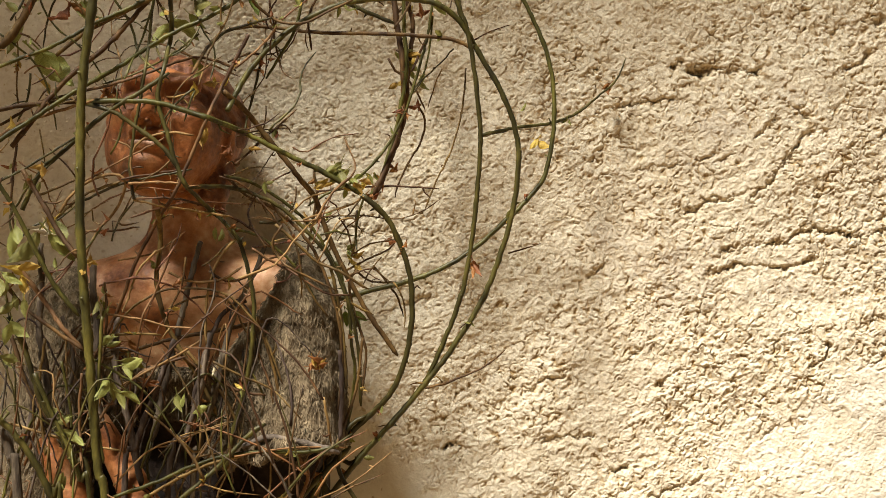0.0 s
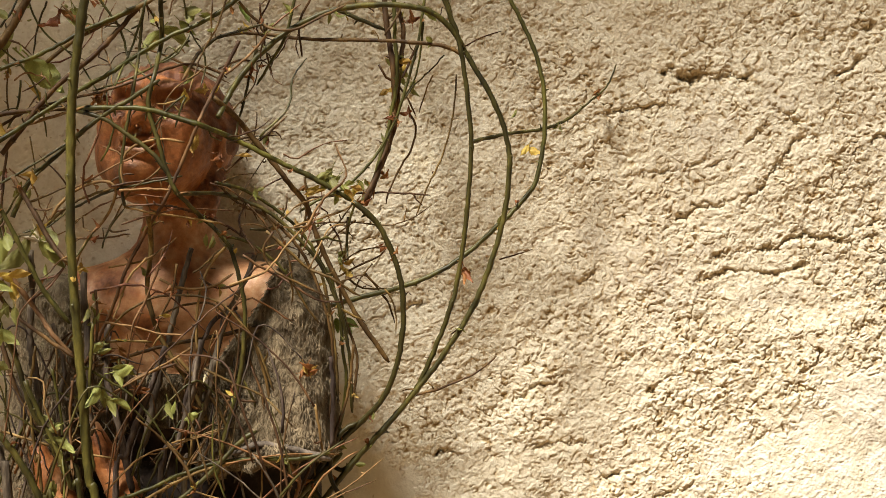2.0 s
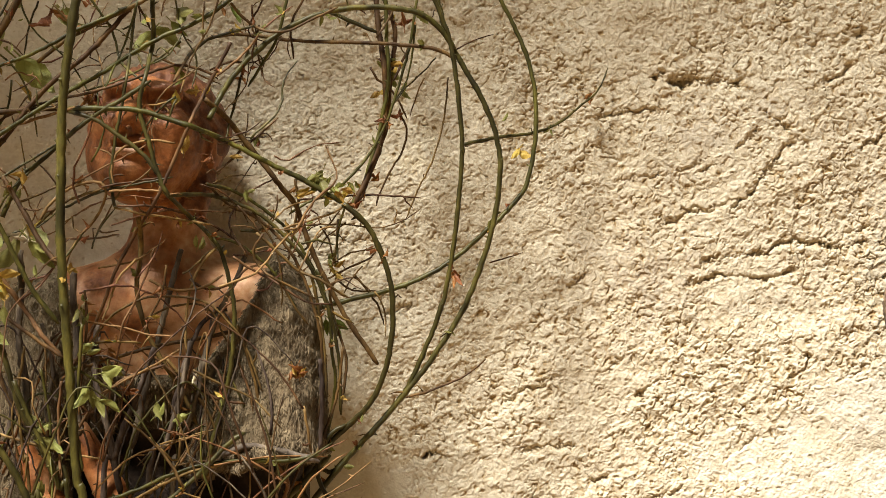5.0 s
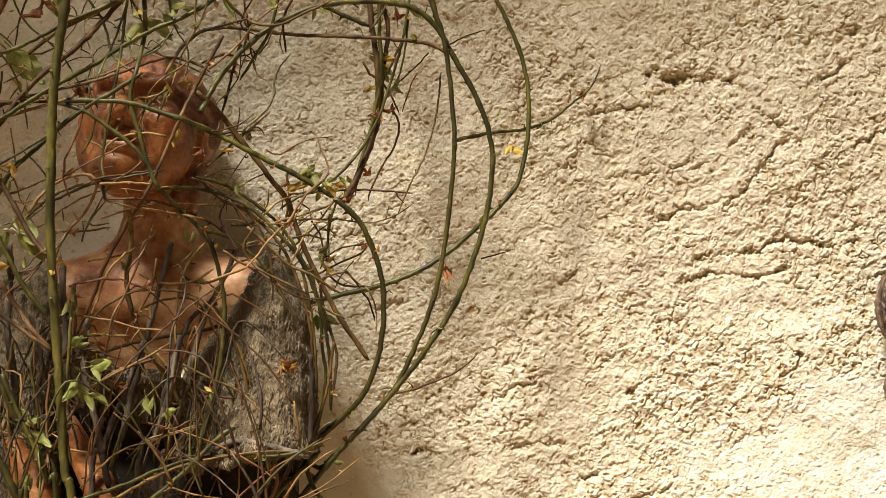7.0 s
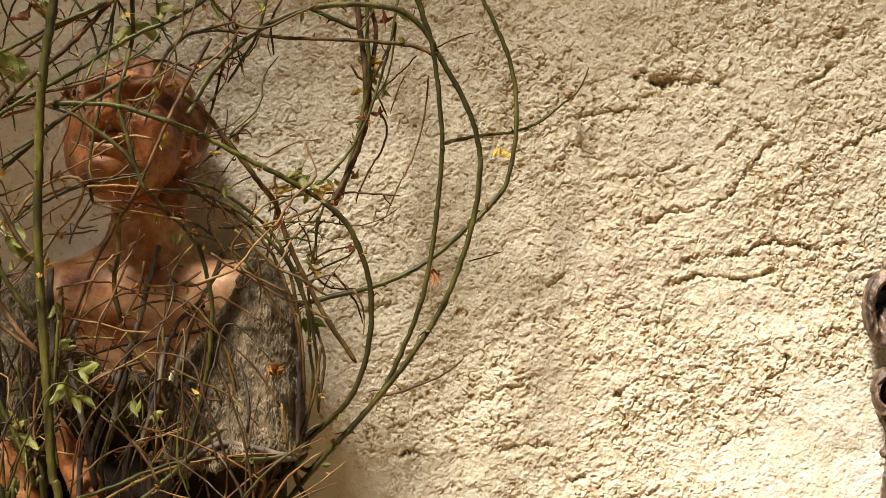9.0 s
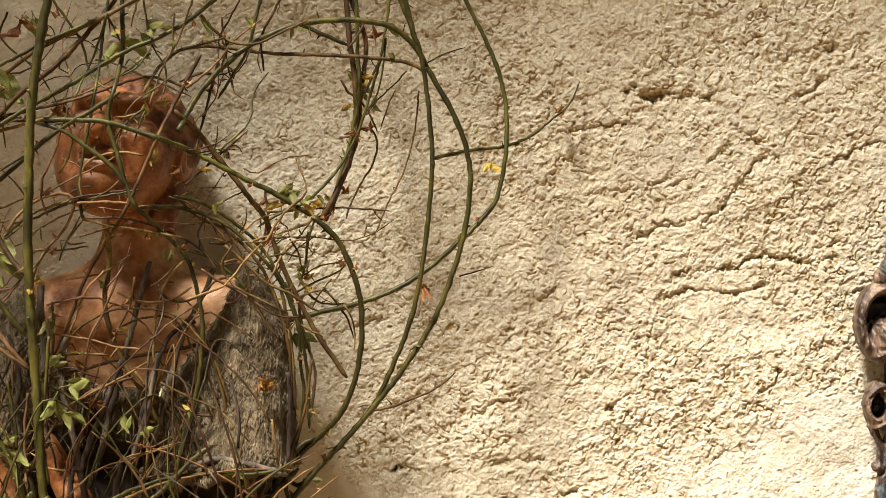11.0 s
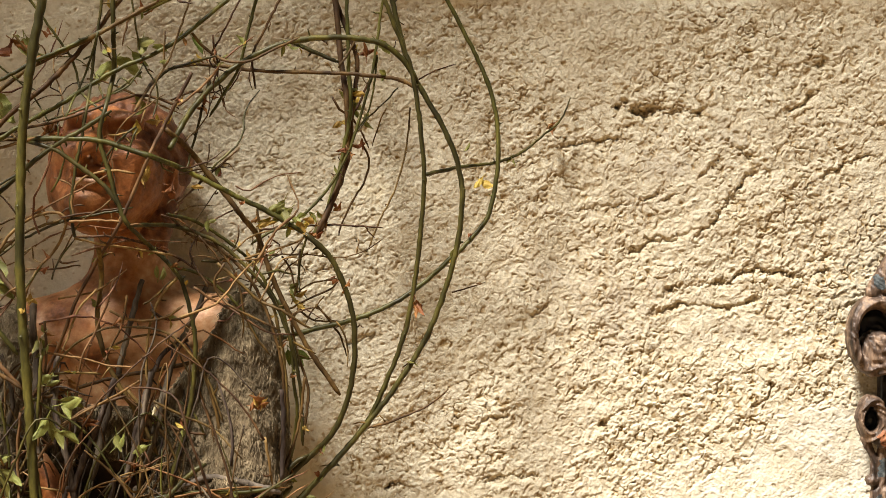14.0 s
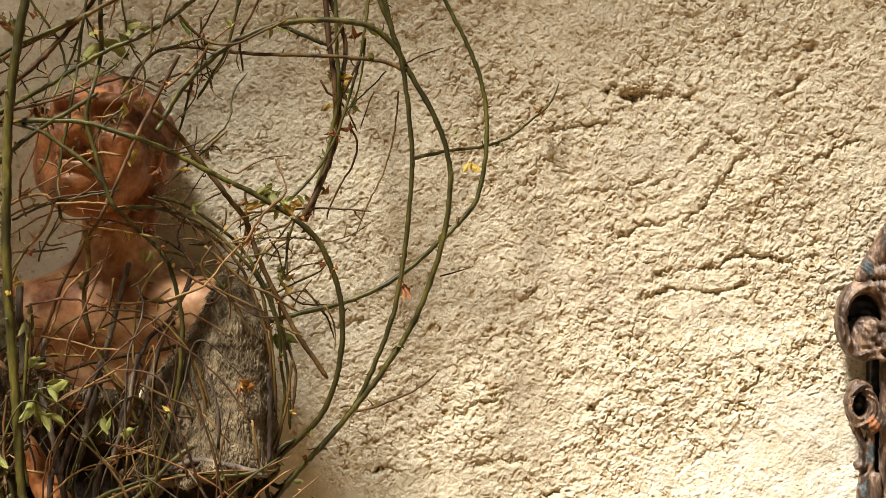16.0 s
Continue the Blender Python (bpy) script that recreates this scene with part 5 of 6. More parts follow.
cane(BROWN_CANE, 0.0012, 0.0012, (-0.189, -0.17, 1.45), (-0.165, -0.163, 1.413), (-0.153, -0.157, 1.363), (-0.128, -0.15, 1.325))


# side twigs with buds on the canes
cane(BROWN_CANE, 0.0012, 0.0008, (-0.454, -0.219, 1.631), (-0.445, -0.215, 1.628), (-0.431, -0.211, 1.616))
cane(BROWN_CANE, 0.0012, 0.0010, (-0.398, -0.219, 1.670), (-0.388, -0.215, 1.657), (-0.375, -0.211, 1.642))
cane(RED_CANE, 0.0010, 0.0007, (-0.449, -0.216, 1.588), (-0.439, -0.212, 1.597), (-0.428, -0.208, 1.595), (-0.417, -0.216, 1.592), (-0.411, -0.212, 1.582))
cane(BROWN_CANE, 0.0013, 0.0010, (-0.313, -0.204, 1.677), (-0.303, -0.200, 1.659), (-0.297, -0.196, 1.645))
cane(GREEN_CANE, 0.0013, 0.0010, (-0.310, -0.209, 1.674), (-0.318, -0.205, 1.648), (-0.327, -0.201, 1.623), (-0.335, -0.209, 1.602), (-0.346, -0.205, 1.579))
cane(BROWN_CANE, 0.0010, 0.0008, (-0.239, -0.199, 1.677), (-0.241, -0.195, 1.655), (-0.242, -0.191, 1.635))
cane(BROWN_CANE, 0.0008, 0.0006, (-0.327, -0.204, 1.639), (-0.319, -0.200, 1.636), (-0.314, -0.196, 1.627))
cane(BROWN_CANE, 0.0008, 0.0006, (-0.348, -0.209, 1.606), (-0.362, -0.205, 1.606), (-0.374, -0.201, 1.603), (-0.381, -0.209, 1.595))
cane(GREEN_CANE, 0.0012, 0.0009, (-0.264, -0.229, 1.569), (-0.271, -0.225, 1.554), (-0.277, -0.221, 1.536))
cane(GREEN_CANE, 0.0014, 0.0010, (-0.265, -0.229, 1.571), (-0.280, -0.225, 1.560), (-0.292, -0.221, 1.548), (-0.302, -0.229, 1.530))
cane(GREEN_CANE, 0.0011, 0.0009, (-0.292, -0.209, 1.608), (-0.276, -0.205, 1.619), (-0.263, -0.201, 1.640))
cane(GREEN_CANE, 0.0018, 0.0015, (-0.252, -0.189, 1.624), (-0.237, -0.185, 1.637), (-0.212, -0.181, 1.646), (-0.186, -0.189, 1.652))
cane(BROWN_CANE, 0.0017, 0.0013, (-0.213, -0.184, 1.678), (-0.199, -0.180, 1.662), (-0.185, -0.176, 1.652), (-0.163, -0.184, 1.646), (-0.148, -0.180, 1.649), (-0.123, -0.176, 1.662), (-0.095, -0.184, 1.674))
cane(RED_CANE, 0.0011, 0.0008, (-0.176, -0.179, 1.651), (-0.167, -0.175, 1.660), (-0.146, -0.171, 1.677))
cane(BROWN_CANE, 0.0012, 0.0009, (-0.190, -0.179, 1.677), (-0.189, -0.175, 1.662), (-0.186, -0.171, 1.646), (-0.189, -0.179, 1.624), (-0.190, -0.175, 1.615))
cane(TAN_CANE, 0.0016, 0.0013, (-0.226, -0.189, 1.597), (-0.209, -0.185, 1.612), (-0.187, -0.181, 1.635), (-0.181, -0.189, 1.644))
cane(BROWN_CANE, 0.0007, 0.0005, (-0.149, -0.169, 1.644), (-0.152, -0.165, 1.631), (-0.148, -0.161, 1.618))
cane(BROWN_CANE, 0.0009, 0.0006, (-0.160, -0.169, 1.641), (-0.168, -0.165, 1.625), (-0.177, -0.161, 1.616), (-0.179, -0.169, 1.608))
cane(BROWN_CANE, 0.0007, 0.0005, (-0.190, -0.169, 1.616), (-0.182, -0.165, 1.610), (-0.180, -0.161, 1.599))
cane(BROWN_CANE, 0.0006, 0.0005, (-0.188, -0.169, 1.614), (-0.193, -0.165, 1.606), (-0.195, -0.161, 1.600))
cane(BROWN_CANE, 0.0014, 0.0010, (-0.055, -0.124, 1.649), (-0.044, -0.120, 1.666), (-0.033, -0.116, 1.687))
cane(BROWN_CANE, 0.0016, 0.0013, (-0.013, -0.122, 1.664), (-0.018, -0.118, 1.641), (-0.027, -0.114, 1.621), (-0.036, -0.122, 1.600))
cane(GREEN_CANE, 0.0012, 0.0009, (-0.012, -0.122, 1.663), (-0.014, -0.118, 1.637), (-0.022, -0.114, 1.599), (-0.035, -0.122, 1.577))
cane(GREEN_CANE, 0.0010, 0.0008, (0.012, -0.124, 1.626), (-0.009, -0.120, 1.604), (-0.023, -0.116, 1.592), (-0.033, -0.124, 1.576))
cane(BROWN_CANE, 0.0014, 0.0010, (-0.062, -0.114, 1.616), (-0.054, -0.110, 1.603), (-0.040, -0.106, 1.593), (-0.028, -0.114, 1.575), (-0.021, -0.110, 1.558))
cane(BROWN_CANE, 0.0010, 0.0007, (-0.001, -0.116, 1.604), (-0.009, -0.112, 1.587), (-0.017, -0.108, 1.561))
cane(BROWN_CANE, 0.0008, 0.0006, (-0.195, -0.164, 1.558), (-0.198, -0.160, 1.535), (-0.204, -0.156, 1.519), (-0.221, -0.164, 1.501), (-0.232, -0.160, 1.487))
cane(BROWN_CANE, 0.0008, 0.0006, (-0.162, -0.162, 1.554), (-0.178, -0.158, 1.541), (-0.190, -0.154, 1.531), (-0.228, -0.162, 1.524))
cane(BROWN_CANE, 0.0009, 0.0007, (-0.162, -0.169, 1.469), (-0.163, -0.165, 1.452), (-0.174, -0.161, 1.435))
cane(RED_CANE, 0.0009, 0.0007, (-0.131, -0.154, 1.457), (-0.119, -0.150, 1.448), (-0.116, -0.146, 1.437))
cane(GREEN_CANE, 0.0014, 0.0011, (-0.087, -0.139, 1.461), (-0.094, -0.135, 1.440), (-0.098, -0.131, 1.413), (-0.096, -0.139, 1.397))
cane(BROWN_CANE, 0.0011, 0.0008, (-0.116, -0.144, 1.435), (-0.107, -0.140, 1.421), (-0.102, -0.136, 1.401))
cane(TAN_CANE, 0.0012, 0.0009, (-0.179, -0.164, 1.429), (-0.165, -0.160, 1.443), (-0.149, -0.156, 1.457), (-0.126, -0.164, 1.464))
cane(BROWN_CANE, 0.0009, 0.0007, (-0.087, -0.144, 1.439), (-0.107, -0.140, 1.425), (-0.119, -0.136, 1.409))
cane(BROWN_CANE, 0.0015, 0.0011, (-0.174, -0.199, 1.426), (-0.185, -0.195, 1.407), (-0.179, -0.191, 1.391), (-0.165, -0.199, 1.379), (-0.137, -0.195, 1.365), (-0.115, -0.191, 1.354))
cane(BROWN_CANE, 0.0014, 0.0010, (-0.207, -0.196, 1.401), (-0.187, -0.192, 1.387), (-0.168, -0.188, 1.377), (-0.147, -0.196, 1.364), (-0.124, -0.192, 1.351), (-0.098, -0.188, 1.350))
cane(BROWN_CANE, 0.0017, 0.0015, (-0.183, -0.189, 1.427), (-0.157, -0.185, 1.404), (-0.138, -0.181, 1.386), (-0.113, -0.189, 1.376), (-0.095, -0.185, 1.364), (-0.081, -0.181, 1.356))
cane(BROWN_CANE, 0.0011, 0.0008, (-0.101, -0.139, 1.372), (-0.079, -0.135, 1.378), (-0.060, -0.131, 1.363))
cane(BROWN_CANE, 0.0010, 0.0008, (-0.069, -0.139, 1.391), (-0.082, -0.135, 1.375), (-0.091, -0.131, 1.358))
cane(BROWN_CANE, 0.0011, 0.0008, (-0.055, -0.144, 1.363), (-0.046, -0.140, 1.347), (-0.042, -0.136, 1.328), (-0.043, -0.144, 1.312))
cane(BROWN_CANE, 0.0014, 0.0010, (-0.109, -0.154, 1.344), (-0.094, -0.150, 1.335), (-0.077, -0.146, 1.327))
cane(BROWN_CANE, 0.0010, 0.0008, (-0.097, -0.134, 1.397), (-0.082, -0.130, 1.406), (-0.055, -0.126, 1.411))
cane(GREEN_CANE, 0.0013, 0.0010, (-0.224, -0.194, 1.414), (-0.233, -0.190, 1.425), (-0.241, -0.186, 1.434))
cane(BROWN_CANE, 0.0011, 0.0009, (-0.203, -0.189, 1.456), (-0.187, -0.185, 1.438), (-0.175, -0.181, 1.420))
cane(TAN_CANE, 0.0014, 0.0011, (-0.333, -0.239, 1.469), (-0.308, -0.235, 1.471), (-0.277, -0.231, 1.470))
# thin brown strip standing in for a shadow line across the chin
cane(BROWN_CANE, 0.0011, 0.0008, (-0.341, -0.239, 1.474), (-0.314, -0.235, 1.479), (-0.278, -0.231, 1.485))
cane(BROWN_CANE, 0.0009, 0.0007, (-0.387, -0.209, 1.437), (-0.379, -0.205, 1.442), (-0.378, -0.201, 1.431), (-0.368, -0.209, 1.426))
cane(GREEN_CANE, 0.0010, 0.0008, (-0.356, -0.214, 1.408), (-0.350, -0.210, 1.428), (-0.333, -0.206, 1.452))
cane(BROWN_CANE, 0.0012, 0.0010, (-0.385, -0.209, 1.419), (-0.356, -0.205, 1.420), (-0.328, -0.201, 1.424))
cane(GREEN_CANE, 0.0013, 0.0010, (-0.460, -0.219, 1.410), (-0.465, -0.215, 1.434), (-0.457, -0.211, 1.449), (-0.442, -0.219, 1.470), (-0.421, -0.215, 1.492))
cane(BROWN_CANE, 0.0008, 0.0006, (-0.421, -0.214, 1.434), (-0.415, -0.210, 1.455), (-0.411, -0.206, 1.464))
cane(TAN_CANE, 0.0014, 0.0010, (-0.309, -0.209, 1.398), (-0.329, -0.205, 1.376), (-0.341, -0.201, 1.346), (-0.346, -0.209, 1.330))
cane(TAN_CANE, 0.0013, 0.0010, (-0.290, -0.209, 1.410), (-0.300, -0.205, 1.379), (-0.312, -0.201, 1.352), (-0.324, -0.209, 1.327), (-0.327, -0.205, 1.309))
cane(BROWN_CANE, 0.0014, 0.0011, (-0.278, -0.204, 1.391), (-0.283, -0.200, 1.361), (-0.297, -0.196, 1.333), (-0.301, -0.204, 1.320))
cane(GREEN_CANE, 0.0013, 0.0010, (-0.385, -0.229, 1.396), (-0.373, -0.225, 1.410), (-0.364, -0.221, 1.426))
cane(RED_CANE, 0.0012, 0.0008, (-0.434, -0.219, 1.351), (-0.416, -0.215, 1.364), (-0.403, -0.211, 1.379), (-0.391, -0.219, 1.395))
cane(RED_CANE, 0.0011, 0.0008, (-0.429, -0.216, 1.374), (-0.408, -0.212, 1.378), (-0.399, -0.208, 1.387), (-0.391, -0.216, 1.401))
cane(TAN_CANE, 0.0027, 0.0024, (-0.453, -0.229, 1.383), (-0.435, -0.225, 1.357), (-0.420, -0.221, 1.335), (-0.405, -0.229, 1.316), (-0.384, -0.225, 1.292))
cane(BROWN_CANE, 0.0016, 0.0013, (-0.354, -0.209, 1.308), (-0.332, -0.205, 1.309), (-0.305, -0.201, 1.307))
cane(TAN_CANE, 0.0013, 0.0010, (-0.363, -0.212, 1.330), (-0.325, -0.208, 1.324), (-0.295, -0.204, 1.316), (-0.269, -0.212, 1.315))
cane(TAN_CANE, 0.0015, 0.0011, (-0.261, -0.216, 1.301), (-0.288, -0.212, 1.284), (-0.317, -0.208, 1.269), (-0.347, -0.216, 1.252))
cane(GREEN_CANE, 0.0014, 0.0010, (-0.375, -0.229, 1.284), (-0.352, -0.225, 1.270), (-0.322, -0.221, 1.250), (-0.298, -0.229, 1.223), (-0.285, -0.225, 1.200))
cane(TAN_CANE, 0.0011, 0.0009, (-0.283, -0.204, 1.198), (-0.259, -0.200, 1.204), (-0.234, -0.196, 1.212))
cane(TAN_CANE, 0.0010, 0.0008, (-0.285, -0.204, 1.215), (-0.261, -0.200, 1.208), (-0.234, -0.196, 1.221))
cane(TAN_CANE, 0.0017, 0.0014, (-0.384, -0.229, 1.268), (-0.388, -0.225, 1.232), (-0.388, -0.221, 1.196), (-0.384, -0.229, 1.162))
cane(BROWN_CANE, 0.0014, 0.0010, (-0.248, -0.204, 1.278), (-0.223, -0.200, 1.265), (-0.186, -0.196, 1.248), (-0.168, -0.204, 1.232), (-0.154, -0.200, 1.216))
cane(TAN_CANE, 0.0016, 0.0013, (-0.130, -0.194, 1.239), (-0.125, -0.190, 1.210), (-0.122, -0.186, 1.187))
cane(BROWN_CANE, 0.0017, 0.0014, (-0.089, -0.164, 1.302), (-0.095, -0.160, 1.251), (-0.108, -0.156, 1.210), (-0.121, -0.164, 1.174))
cane(BROWN_CANE, 0.0013, 0.0010, (-0.397, -0.224, 1.209), (-0.406, -0.220, 1.183), (-0.415, -0.216, 1.165))
cane(GREEN_CANE, 0.0016, 0.0012, (-0.407, -0.226, 1.280), (-0.402, -0.222, 1.250), (-0.398, -0.218, 1.213), (-0.400, -0.226, 1.183))


def side_twigs():
    rng = random.Random(41)
    for points, r0, r1, material, stem in list(CANES):
        line = spline(points, 0.01)
        if material in (GREY_WOOD, PALE_WOOD):
            continue
        count = int(len(line) * (0.10 if r0 > 0.0025 else 0.07) + rng.random())
        for _ in range(count):
            i = rng.randrange(1, len(line) - 1)
            p = line[i]
            way = (line[i + 1] - line[i - 1]).normalized()
            out = Vector((rng.uniform(-1, 1), rng.uniform(-0.5, 0.5), rng.uniform(-1, 1)))
            out = (out - way * out.dot(way)).normalized() * 0.8 + way * rng.uniform(-0.6, 0.9)
            if p.x > -0.12:
                size = rng.uniform(0.004, 0.020)
            else:
                size = rng.uniform(0.006, 0.036)
            a = p + out * size * 0.5 + Vector((0, 0, rng.uniform(-0.15, 0.25))) * size
            b = p + out * size + Vector((rng.uniform(-0.3, 0.3), rng.uniform(-0.2, 0.2), rng.uniform(-0.3, 0.3))) * size
            w = rng.uniform(0.0007, 0.0013)
            me = cane_mesh([tuple(p), tuple(a), tuple(b)], w, w * 0.6, rng, sides=5, gap=0.006, knots=0.3, wander=0.0008)
            part("twig", me, rng.choice([BROWN_CANE, BROWN_CANE, TAN_CANE, material]), stem)


side_twigs()


def thicket():
    """Finer canes that arch through one another low before the robe."""
    rng = random.Random(77)
    for k in range(78):
        x = rng.triangular(-0.62, -0.14, -0.44)
        y = -rng.uniform(0.13, 0.25)
        z = rng.uniform(1.0, 1.22)
        lean = rng.uniform(-0.65, 0.65)
        rise = rng.uniform(0.06, 0.26)
        if z + rise > 1.37:
            rise = rng.uniform(0.05, 0.12)
        reach = rise * lean
        p = [(x, y, z), (x + reach * 0.35, y - 0.01, z + rise * 0.55), (x + reach * 0.9 + rng.uniform(-0.02, 0.02), y, z + rise * 0.95),
             (x + reach * 1.5, y + 0.02, z + rise * rng.uniform(0.5, 1.25))]
        p = [(a, min(-0.125, b), c) for a, b, c in p]
        if max(a for a, b, c in p) > -0.1:
            continue
        if -0.40 < x < -0.30 and z < 1.17 and k % 3:
            continue
        w = rng.uniform(0.0008, 0.0018)
        me = cane_mesh(p, w, w * 0.6, rng, sides=5, gap=0.009, wander=0.0008, thorns=0.3)
        part("shoot", me, rng.choice([BROWN_CANE, BROWN_CANE, GREEN_CANE, GREEN_CANE, GREEN_CANE, RED_CANE, GREY_WOOD, GREY_WOOD, TAN_CANE]), shrub)


thicket()


def sleeve_twigs():
    """Thin bowed shoots that rise across the shaggy sleeve."""
    rng = random.Random(12)
    for k in range(14):
        x, y, z = rng.uniform(-0.26, -0.12), -rng.uniform(0.212, 0.235), rng.uniform(1.06, 1.24)
        a, size = rng.gauss(1.75, 0.5), rng.uniform(0.07, 0.17)
        bow = rng.choice((-1, 1)) * rng.uniform(0.05, 0.4)
        p = [(x + size * (t * math.cos(a) - bow * t * t * math.sin(a)), y, z + size * (t * math.sin(a) + bow * t * t * math.cos(a))) for t in (0, 0.35, 0.7, 1)]
        w = rng.uniform(0.0008, 0.0018)
        me = cane_mesh(p, w, w * 0.6, rng, sides=5, gap=0.009, thorns=0.3)
        part("shoot", me, rng.choice([BROWN_CANE, BROWN_CANE, RED_CANE, GREEN_CANE, GREY_WOOD]), shrub)


sleeve_twigs()


def tangle():
    """Twigs that lie across one another below the sleeve, and dry stalks caught in them."""
    rng = random.Random(31)
    for k in range(56):
        dry = k >= 20
        if dry:
            x, y, z = rng.uniform(-0.45, -0.20), -rng.uniform(0.125, 0.17), rng.uniform(1.12, 1.27)
            a, size, w = rng.gauss(1.57, 0.35), rng.uniform(0.02, 0.06), rng.uniform(0.0007, 0.0014)
        else:
            x, y, z = rng.uniform(-0.30, -0.09), -rng.uniform(0.155, 0.205), rng.uniform(1.07, 1.175)
            a, size, w = rng.gauss(0.3, 0.6), rng.uniform(0.06, 0.16), rng.uniform(0.0009, 0.0021)
            x -= size * 0.6
        bow = rng.choice((-1, 1)) * rng.uniform(0.1, 0.5)
        p = [(x + size * (t * math.cos(a) - bow * t * t * math.sin(a)), y + 0.02 * t, z + size * (t * math.sin(a) + bow * t * t * math.cos(a))) for t in (0, 0.35, 0.7, 1)]
        me = cane_mesh(p, w, w * 0.6, rng, sides=5, gap=0.008, thorns=0.0 if dry else 0.3)
        if dry:
            part("dry_stalk", me, rng.choice([STRAW, TAN_CANE, GREY_WOOD]), shrub, "dry pale stalk")
        else:
            part("shoot", me, rng.choice([BROWN_CANE, BROWN_CANE, RED_CANE, GREEN_CANE, TAN_CANE]), shrub)


tangle()


def wisps():
    """Thin wiry shoots that cross in front of the head and up the wall."""
    rng = random.Random(55)
    for k in range(46):
        x, z = rng.triangular(-0.58, -0.10, -0.36), rng.uniform(1.36, 1.73)
        if k >= 34:
            x, z = rng.uniform(-0.27, -0.13), rng.uniform(1.36, 1.56)
        if x > -0.2 and z > 1.56:
            continue
        y = -rng.uniform(0.165, 0.235)
        a = rng.gauss(0.6, 0.7)
        size, bow = rng.uniform(0.03, 0.12), rng.choice((-1, 1)) * rng.uniform(0.15, 0.7)
        p = [(x + size * (t * math.cos(a) - bow * t * t * math.sin(a)), y + 0.03 * t, z + size * (t * math.sin(a) + bow * t * t * math.cos(a))) for t in (0, 0.35, 0.7, 1)]
        w = rng.uniform(0.0007, 0.0015)
        p = [(x, y, z)] + [(q[0] + rng.gauss(0, 0.06) * size, q[1], q[2] + rng.gauss(0, 0.06) * size) for q in p[1:]]
        me = cane_mesh(p, w, w * 0.6, rng, sides=5, gap=0.009, knots=0.2, wander=0.0009, thorns=0.3)
        part("shoot", me, rng.choice([BROWN_CANE, BROWN_CANE, TAN_CANE, TAN_CANE, GREEN_CANE, RED_CANE]), shrub)


wisps()


# ---- leaves ----
def leaf_mesh(rng, fold, curl, narrow, ragged=0.0):
    """A pointed, toothed leaf, 1 long, folded along its rib and curled."""
    n, half = 9, 3
    verts, faces = [], []
    for i in range(n):
        t = i / (n - 1)
        w = narrow * math.sin(math.pi * min(1, t * 0.97 + 0.03)) ** 0.8 * (1 - 0.45 * t) * (1 + (0.08 if i % 2 else -0.04))
        for j in range(-half, half + 1):
            s = j / half
            tear = 1 - ragged * rng.uniform(0, 0.5) * abs(s) ** 3
            drop = -curl * t * t + fold * abs(s) * w * 1.4 + (0.02 + 0.10 * ragged) * math.sin(9 * t + 4 * s) + 0.6 * ragged * s * w * math.sin(5 * t)
            verts.append((s * w * tear, drop, t - 0.12 * curl * t * t))
    c = 2 * half + 1
    for i in range(n - 1):
        for j in range(c - 1):
            faces.append((i * c + j, i * c + j + 1, (i + 1) * c + j + 1, (i + 1) * c + j))
    b = len(verts)
    for t in (-0.35, 0.06):
        verts.extend([(-0.018, 0, t), (0.018, 0, t), (0, 0.03, t)])
    faces_s = [(b, b + 1, b + 4, b + 3), (b + 1, b + 2, b + 5, b + 4), (b + 2, b, b + 3, b + 5)]
    me = bpy.data.meshes.new("leaf")
    me.from_pydata(verts, [], faces + faces_s)
    return smooth(me)


LEAF_SHAPES = {}


def leaf_shape(material, k):
    key = (material.name, k)
    if key not in LEAF_SHAPES:
        rng = random.Random(k)
        dry = material.name.startswith(("rust", "cream"))
        me = leaf_mesh(rng, rng.uniform(0.2, 0.5) + 0.4 * dry, rng.uniform(-0.15, 0.35) + 0.4 * dry, rng.uniform(0.24, 0.33), 1.0 if dry else 0.35 if material.name.startswith("yellow") else 0.12)
        me.materials.append(material)
        LEAF_SHAPES[key] = me
    return LEAF_SHAPES[key]


SPRAYS = []


def one_leaf(material, at, size, angle, tip, roll, k, stem=shrub):
    ob = part("leaf", leaf_shape(material, k), material, stem)
    m = pose(0, 0, 0, 0, angle, 0) @ pose(0, 0, 0, tip, 0, roll) @ Matrix.Scale(size, 4)
    ob.matrix_basis = Matrix.Translation(Vector(at) - shrub.location) @ m
    return ob


def spray(material, at, size, count, spread, hang):
    """A tuft of leaves round a bud; hang: its leaves droop."""
    rng = random.Random(len(SPRAYS) * 7 + 1)
    SPRAYS.append(at)
    for i in range(count):
        turn = rng.uniform(120, 240) if hang else rng.uniform(0, 360)
        off = Vector((rng.uniform(-1, 1), rng.uniform(-0.6, 0.3), rng.uniform(-1, 1))) * spread * (0.6 if count > 1 else 0)
        if hang:
            off.z += size * 0.5
        else:
            off -= Vector((math.sin(radians(turn)), 0, math.cos(radians(turn)))) * size * 0.3
        one_leaf(material, Vector(at) + off, size * rng.uniform(0.85, 1.3), turn, rng.uniform(-30, 20), rng.uniform(-40, 40), rng.randrange(6))


